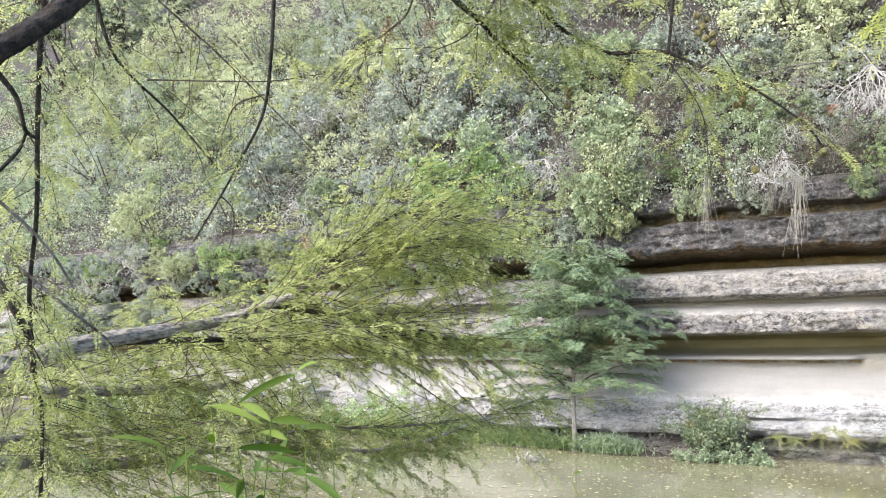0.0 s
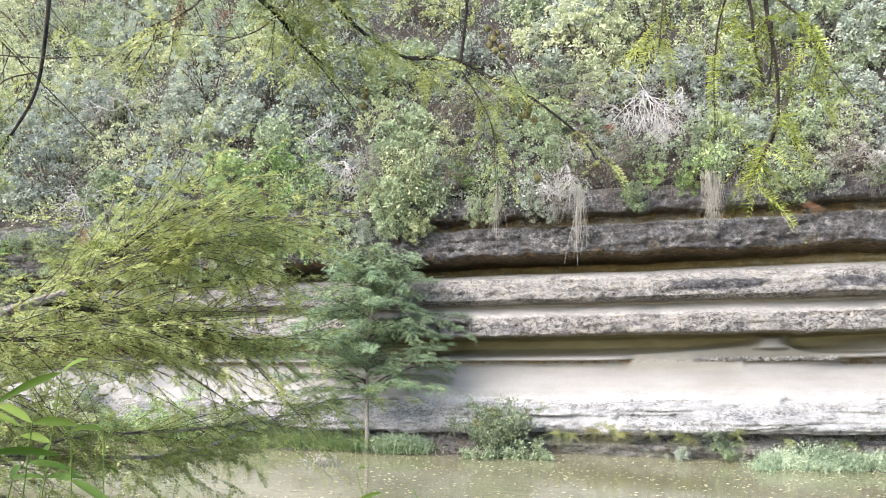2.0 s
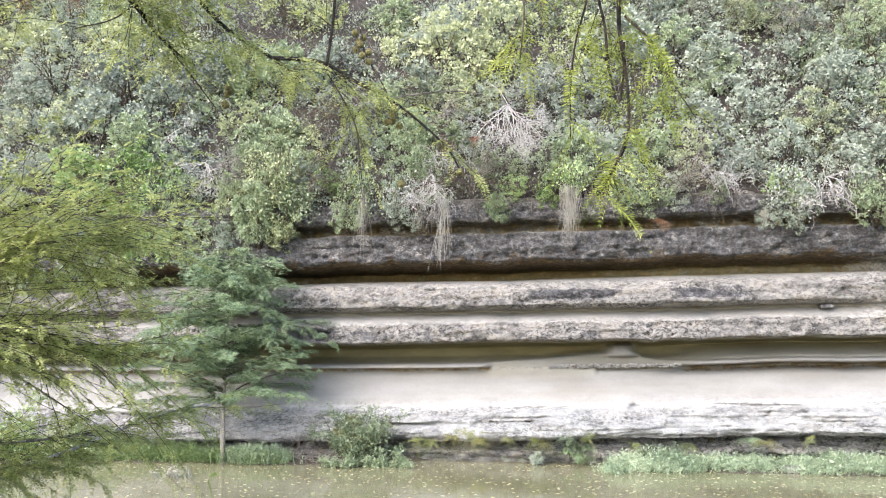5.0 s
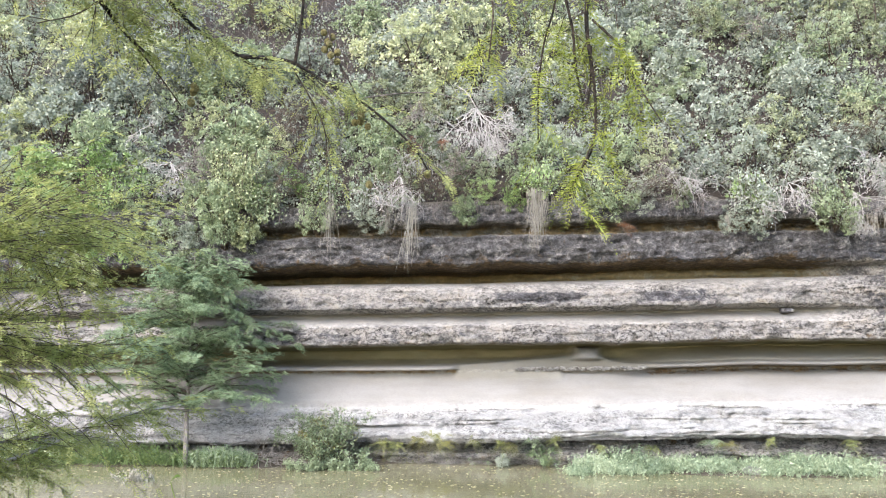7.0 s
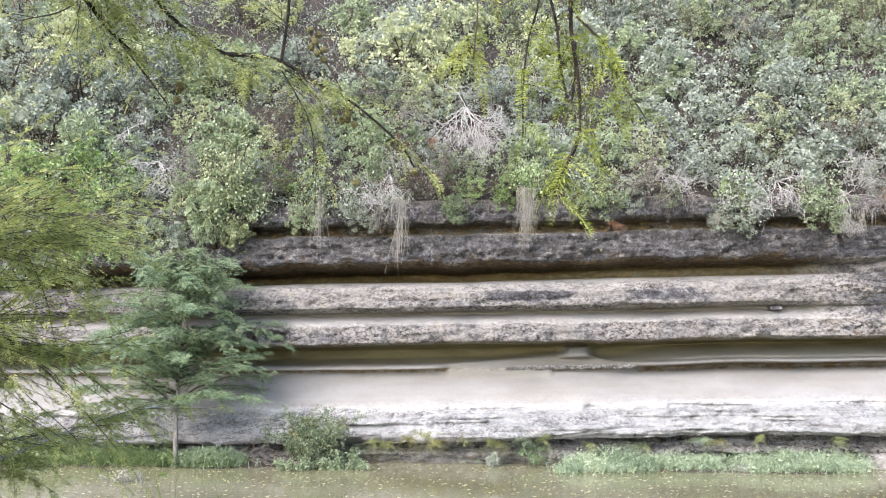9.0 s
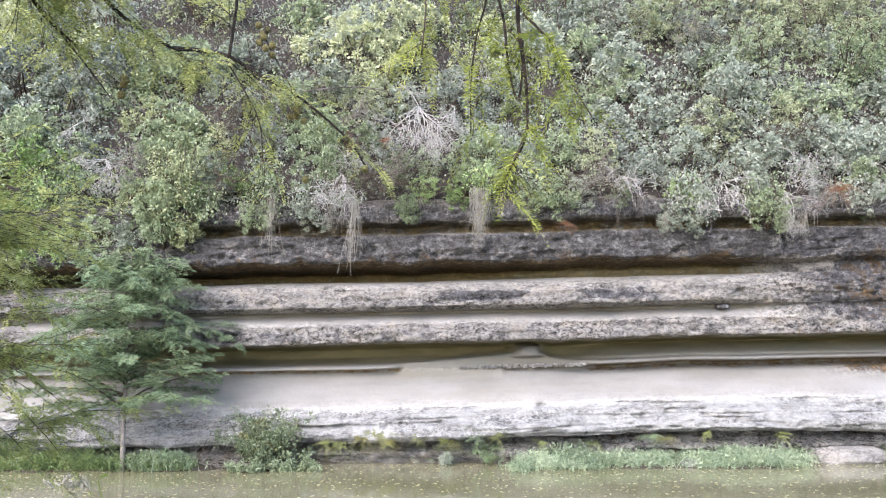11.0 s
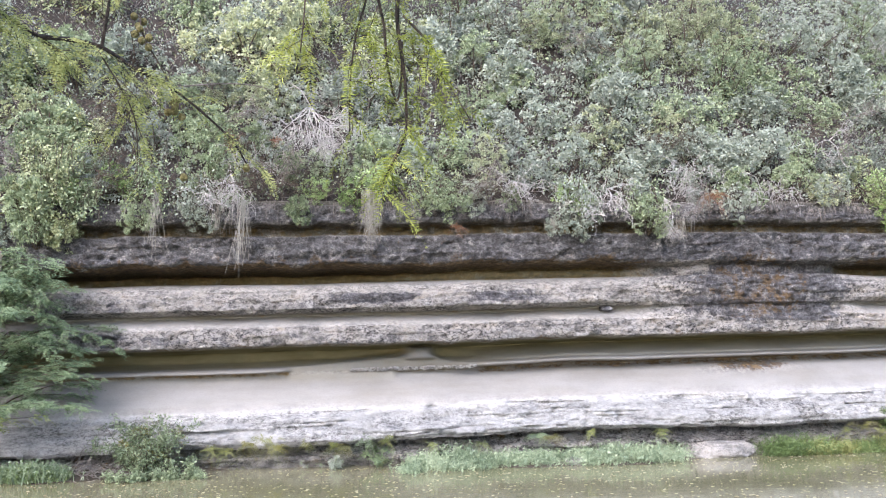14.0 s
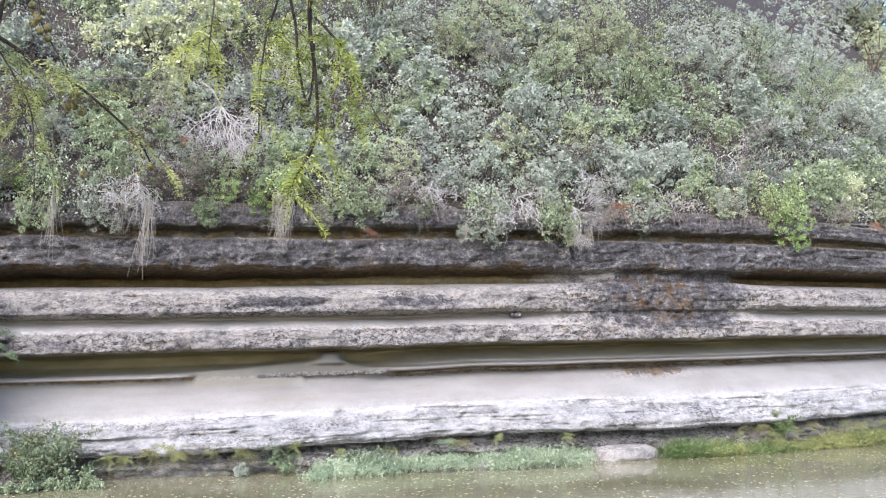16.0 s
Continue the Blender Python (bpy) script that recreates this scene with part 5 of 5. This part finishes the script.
foliate(b1, m1, 55, 0.85, 19, s0=0.3, sag=0.03, flat=0.35, jitter=0.05)
foliate(b2, m2, 62, 0.85, 19, s0=0.25, sag=0.0, flat=0.35, jitter=0.05)
foliate(b3, m3, 46, 0.8, 19, s0=0.02, sag=0.02)
foliate(b4, m4, 41, 0.5, 17, s0=0.02, sag=0.02)

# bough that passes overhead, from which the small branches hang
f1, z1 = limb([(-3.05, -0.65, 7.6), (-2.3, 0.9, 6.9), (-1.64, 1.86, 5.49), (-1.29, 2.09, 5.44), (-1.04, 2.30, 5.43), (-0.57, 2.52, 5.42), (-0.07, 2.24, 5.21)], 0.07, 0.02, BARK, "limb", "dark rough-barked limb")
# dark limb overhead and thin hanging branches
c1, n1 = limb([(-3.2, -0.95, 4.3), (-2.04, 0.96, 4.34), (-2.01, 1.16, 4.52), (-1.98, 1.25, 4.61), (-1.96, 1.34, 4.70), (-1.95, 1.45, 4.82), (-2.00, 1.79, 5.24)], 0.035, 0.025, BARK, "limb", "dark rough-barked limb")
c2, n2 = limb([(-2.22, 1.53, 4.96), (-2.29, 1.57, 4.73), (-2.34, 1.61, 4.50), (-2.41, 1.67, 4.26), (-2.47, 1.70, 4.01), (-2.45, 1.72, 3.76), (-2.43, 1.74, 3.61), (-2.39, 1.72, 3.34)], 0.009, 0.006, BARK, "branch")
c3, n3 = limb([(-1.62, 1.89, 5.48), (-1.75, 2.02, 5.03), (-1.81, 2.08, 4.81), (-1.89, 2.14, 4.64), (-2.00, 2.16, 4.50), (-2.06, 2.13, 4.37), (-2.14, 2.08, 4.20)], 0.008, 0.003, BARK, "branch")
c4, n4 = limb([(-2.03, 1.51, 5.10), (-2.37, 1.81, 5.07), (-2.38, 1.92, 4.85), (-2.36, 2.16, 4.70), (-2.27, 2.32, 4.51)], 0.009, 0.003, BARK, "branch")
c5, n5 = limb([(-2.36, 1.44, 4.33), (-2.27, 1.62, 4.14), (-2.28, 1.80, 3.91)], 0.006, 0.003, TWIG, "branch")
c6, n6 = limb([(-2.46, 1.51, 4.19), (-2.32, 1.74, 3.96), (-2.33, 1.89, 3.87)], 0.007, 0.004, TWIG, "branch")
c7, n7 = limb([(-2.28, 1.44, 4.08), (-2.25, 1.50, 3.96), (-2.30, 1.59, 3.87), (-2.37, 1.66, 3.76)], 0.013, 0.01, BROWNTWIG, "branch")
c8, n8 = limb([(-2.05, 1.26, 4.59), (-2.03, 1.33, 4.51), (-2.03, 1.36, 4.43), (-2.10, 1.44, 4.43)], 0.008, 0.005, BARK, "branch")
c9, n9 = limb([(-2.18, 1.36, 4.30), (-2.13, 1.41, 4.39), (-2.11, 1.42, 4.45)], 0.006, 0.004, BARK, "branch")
c10, n10 = limb([(-2.18, 1.89, 4.73), (-1.99, 2.01, 4.73), (-1.82, 2.10, 4.73), (-1.74, 2.27, 4.79)], 0.003, 0.0016, BROWNTWIG, "branch")
c11, n11 = limb([(-1.88, 2.13, 4.70), (-1.99, 2.11, 4.67), (-2.04, 2.10, 4.57)], 0.003, 0.0016, BROWNTWIG, "branch")
c12, n12 = limb([(-2.07, 2.12, 4.37), (-2.04, 2.16, 4.32), (-2.04, 2.17, 4.24), (-2.06, 2.17, 4.18)], 0.003, 0.0016, BROWNTWIG, "branch")
c13, n13 = limb([(-2.38, 2.10, 5.12), (-2.28, 2.29, 4.97), (-2.23, 2.54, 4.82), (-2.10, 2.70, 4.63)], 0.004, 0.002, BROWNTWIG, "branch")
foliate(c2, n2, 30, 0.4, 11, s0=0.0, sag=0.12, **FEATHER)
foliate(c4, n4, 12, 0.5, 7, s0=0.1, sag=0.12, **FEATHER)
foliate(c13, n13, 10, 0.5, 6, s0=0.1, sag=0.12, **FEATHER)
foliate(c3, n3, 7, 0.3, 6, s0=0.1)
foliate(c7, n7, 6, 0.35, 7, s0=0.0, sag=0.1, **FEATHER)
foliate(c6, n6, 8, 0.4, 7, s0=0.0, sag=0.1, **FEATHER)

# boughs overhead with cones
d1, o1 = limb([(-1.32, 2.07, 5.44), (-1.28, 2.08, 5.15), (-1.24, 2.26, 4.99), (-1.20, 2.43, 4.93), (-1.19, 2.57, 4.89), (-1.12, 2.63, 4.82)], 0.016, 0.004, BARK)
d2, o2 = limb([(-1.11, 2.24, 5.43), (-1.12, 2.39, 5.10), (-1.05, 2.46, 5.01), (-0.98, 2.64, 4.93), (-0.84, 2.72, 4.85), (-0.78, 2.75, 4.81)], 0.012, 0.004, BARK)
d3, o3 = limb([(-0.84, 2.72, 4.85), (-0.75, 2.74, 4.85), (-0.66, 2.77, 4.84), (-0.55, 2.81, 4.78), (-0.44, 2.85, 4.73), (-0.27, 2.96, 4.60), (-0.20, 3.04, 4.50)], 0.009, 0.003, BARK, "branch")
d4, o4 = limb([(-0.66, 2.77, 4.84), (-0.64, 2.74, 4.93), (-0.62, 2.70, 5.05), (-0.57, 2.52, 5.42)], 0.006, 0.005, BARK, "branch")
d5, o5 = limb([(-0.43, 2.85, 4.74), (-0.28, 2.86, 4.76), (-0.17, 2.87, 4.76), (-0.09, 2.88, 4.74)], 0.003, 0.0015, TWIG, "branch")
d6, o6 = limb([(-1.26, 2.11, 5.43), (-1.38, 2.29, 5.03), (-1.47, 2.29, 4.91), (-1.56, 2.25, 4.86), (-1.67, 2.27, 4.76)], 0.005, 0.002, BROWNTWIG, "branch")
d7, o7 = limb([(-1.08, 2.26, 5.44), (-1.09, 2.33, 5.01), (-1.24, 2.42, 4.90), (-1.37, 2.38, 4.84)], 0.004, 0.002, BROWNTWIG, "branch")
d8, o8 = limb([(-1.19, 2.57, 4.89), (-1.13, 2.69, 4.80), (-1.07, 2.80, 4.70)], 0.004, 0.002, BROWNTWIG, "branch")
d9, o9 = limb([(-0.67, 2.77, 4.83), (-0.57, 2.85, 4.64), (-0.57, 2.94, 4.46)], 0.003, 0.0015, BROWNTWIG, "branch")
d10, o10 = limb([(-0.54, 2.76, 4.96), (-0.53, 2.78, 4.89), (-0.46, 2.84, 4.76), (-0.44, 2.86, 4.68)], 0.003, 0.002, BROWNTWIG, "branch")
foliate(d1, o1, 28, 0.2, 8, s0=0.1, sag=0.03, **FEATHER)
foliate(d2, o2, 38, 0.2, 8, s0=0.1, sag=0.03, **FEATHER)
foliate(d3, o3, 16, 0.2, 6, s0=0.0, sag=0.08, **FEATHER)
foliate(d4, o4, 5, 0.3, 7, s0=0.1, **FEATHER)
foliate(d6, o6, 8, 0.35, 8, s0=0.1, **FEATHER)
foliate(d7, o7, 10, 0.35, 8, s0=0.1, **FEATHER)
foliate(d9, o9, 6, 0.22, 7, s0=0.2, sag=0.2, **FEATHER)


def cone(at, r):
    b = bmesh.new()
    bmesh.ops.create_icosphere(b, subdivisions=3, radius=r)
    for v in b.verts:
        c = Vector(v.co) / r
        k = math.sin(c.x * 9 + 2) * math.sin(c.y * 9) * math.sin(c.z * 9 + 1)
        v.co = Vector((c.x, c.y, c.z * 1.08)) * r * (1 + 0.16 * k)
    me = bpy.data.meshes.new("cone")
    b.to_mesh(me)
    b.free()
    for f in me.polygons:
        f.use_smooth = True
    me.materials.append(CONE)
    ob = part("cone", me, d3, "round green-brown cypress cone")
    ob.location = Vector(at) - Vector(ORIGIN)


for centre, n, spread in (((-0.53, 2.78, 4.91), 8, 0.02), ((-0.44, 2.86, 4.69), 7, 0.018), ((-1.01, 2.75, 4.75), 3, 0.012)):
    for k in range(n):
        cone(np.array(centre) + np.array([rng.normal() * 0.012, rng.normal() * 0.012, (k - n / 2) * spread * 0.75]), 0.012)
for centre in ((-0.42, 2.97, 4.45), (-0.21, 3.03, 4.50), (-0.44, 2.87, 4.66), (-1.02, 2.76, 4.70)):
    cone(centre, 0.0135)
for centre in ((-1.48, 2.28, 4.92), (-1.35, 2.35, 4.93), (-0.26, 2.96, 4.59), (-2.72, 3.43, 4.37)):
    g = Geo()
    n = 14
    fronds(g, np.array(centre) - ORIGIN + rng.normal(size=(n, 3)) * 0.01, unit(rng.normal(size=(n, 3)) + np.array([0, 0, -0.5])), np.tile((0, -0.5, 1.0), (n, 1)), np.full(n, 0.05), 7, 0.016, 0.004, 0.3)
    tagged(part("dead_spray", g.mesh("dead_spray", RUSTY), cypress, "rust-brown dead needle spray"), kind="stuff")

# sprays hanging close to the eye
e1, q1 = limb([(-0.07, 2.24, 5.21), (0.25, 1.69, 4.74), (0.23, 1.69, 4.61), (0.23, 1.72, 4.54), (0.25, 1.76, 4.42), (0.25, 1.79, 4.31), (0.21, 1.81, 4.23)], 0.007, 0.0022, BARK, "branch")
e2, q2 = limb([(0.24, 1.68, 4.71), (0.17, 1.68, 4.67), (0.16, 1.71, 4.59), (0.14, 1.74, 4.52), (0.13, 1.77, 4.43), (0.13, 1.80, 4.32)], 0.003, 0.0016, BARK, "branch")
e3, q3 = limb([(0.24, 1.68, 4.70), (0.18, 1.68, 4.64), (0.20, 1.72, 4.54), (0.21, 1.75, 4.46), (0.23, 1.77, 4.39), (0.24, 1.76, 4.43), (0.24, 1.73, 4.51)], 0.0035, 0.0025, BARK, "branch")
e4, q4 = limb([(0.24, 1.71, 4.56), (0.30, 1.72, 4.50), (0.35, 1.79, 4.44), (0.40, 1.80, 4.36)], 0.003, 0.0015, BROWNTWIG, "branch")
e5, q5 = limb([(0.24, 1.69, 4.73), (0.03, 1.72, 4.71), (0.03, 1.76, 4.60), (0.02, 1.80, 4.50)], 0.003, 0.0015, BROWNTWIG, "branch")
e6, q6 = limb([(0.25, 1.78, 4.32), (0.23, 1.80, 4.27), (0.21, 1.81, 4.23), (0.20, 1.82, 4.19)], 0.002, 0.001, BROWNTWIG, "branch")
for host, line, n, rc, sp in ((e1, q1, 13, 0.09, 4), (e2, q2, 6, 0.07, 4), (e3, q3, 8, 0.09, 4), (e4, q4, 7, 0.07, 4), (e5, q5, 6, 0.08, 4), (e6, q6, 4, 0.05, 3)):
    foliate(host, line, n, rc, sp, spray=(0.07, 0.12), leaf=0.019, width=0.0028, pairs=22, s0=0.0, sag=0.14, flat=0.4, drop=0.45, material=LIMEGREEN)


# ---- broad-leaved herb in front of the boughs ----
def herb(at, tips, label):
    at = np.array(at)
    ob = thing("leafy_herb", label, "plant", "herbs on the near bank", tuple(at))
    for tip, n, size in tips:
        tip = np.array(tip)
        g = Geo()
        line = spline([tuple(at * 0), tuple((tip - at) * 0.5 + rng.normal(size=3) * 0.07), tuple(tip - at)], 10)
        tube(g, line, np.linspace(0.003, 0.0012, len(line)), 5)
        stem = part("stem", g.mesh("stem", HERB, True), ob)
        for k in range(n):
            p = line[min(len(line) - 1, int(len(line) * (0.6 + 0.4 * (k + 0.5) / n)))]
            a = k * 2.4 + rng.normal() * 0.4
            d = unit(np.array([math.cos(a), math.sin(a), rng.uniform(-0.35, 0.7)]))
            side = unit(np.cross(d, np.array([0.15, -0.75, 0.65]) + rng.normal(size=3) * 0.35))
            up = np.cross(side, d)
            L, W = size * rng.uniform(0.65, 1.3), size * 0.17
            rows = []
            for u in np.linspace(0, 1, 9):
                c = p + d * L * u - np.array([0, 0, 1]) * 0.25 * L * u * u
                w = W * 1.35 * u ** 0.7 * (1 - u) ** 0.9 + 0.0006
                rows += [c - side * w + up * w * 0.35, c, c + side * w + up * w * 0.35]
            g = Geo()
            g.add(rows, [q for i in range(8) for q in ((3 * i, 3 * i + 1, 3 * i + 4, 3 * i + 3), (3 * i + 1, 3 * i + 2, 3 * i + 5, 3 * i + 4))])
            part("leaf", g.mesh("leaf", HERB, True), stem)


herb((-1.0, 1.25, 2.3), (((-1.19, 1.47, 3.80), 14, 0.1), ((-1.16, 1.36, 3.71), 14, 0.105), ((-1.36, 1.39, 3.73), 12, 0.1), ((-1.14, 1.24, 3.67), 12, 0.095), ((-1.28, 1.24, 3.68), 10, 0.095), ((-1.07, 1.36, 3.68), 11, 0.1), ((-1.12, 1.52, 3.68), 8, 0.1), ((-1.11, 1.26, 3.62), 10, 0.095), ((-1.38, 1.28, 3.65), 8, 0.1)), "green herb with long pointed leaves on the near bank")
herb((-0.15, 2.0, 2.3), (((-0.75, 2.03, 3.53), 6, 0.07), ((-0.69, 2.05, 3.48), 5, 0.07), ((-0.61, 2.07, 3.49), 4, 0.07), ((-0.86, 1.98, 3.47), 4, 0.07)), "small leafy herb on the near bank")
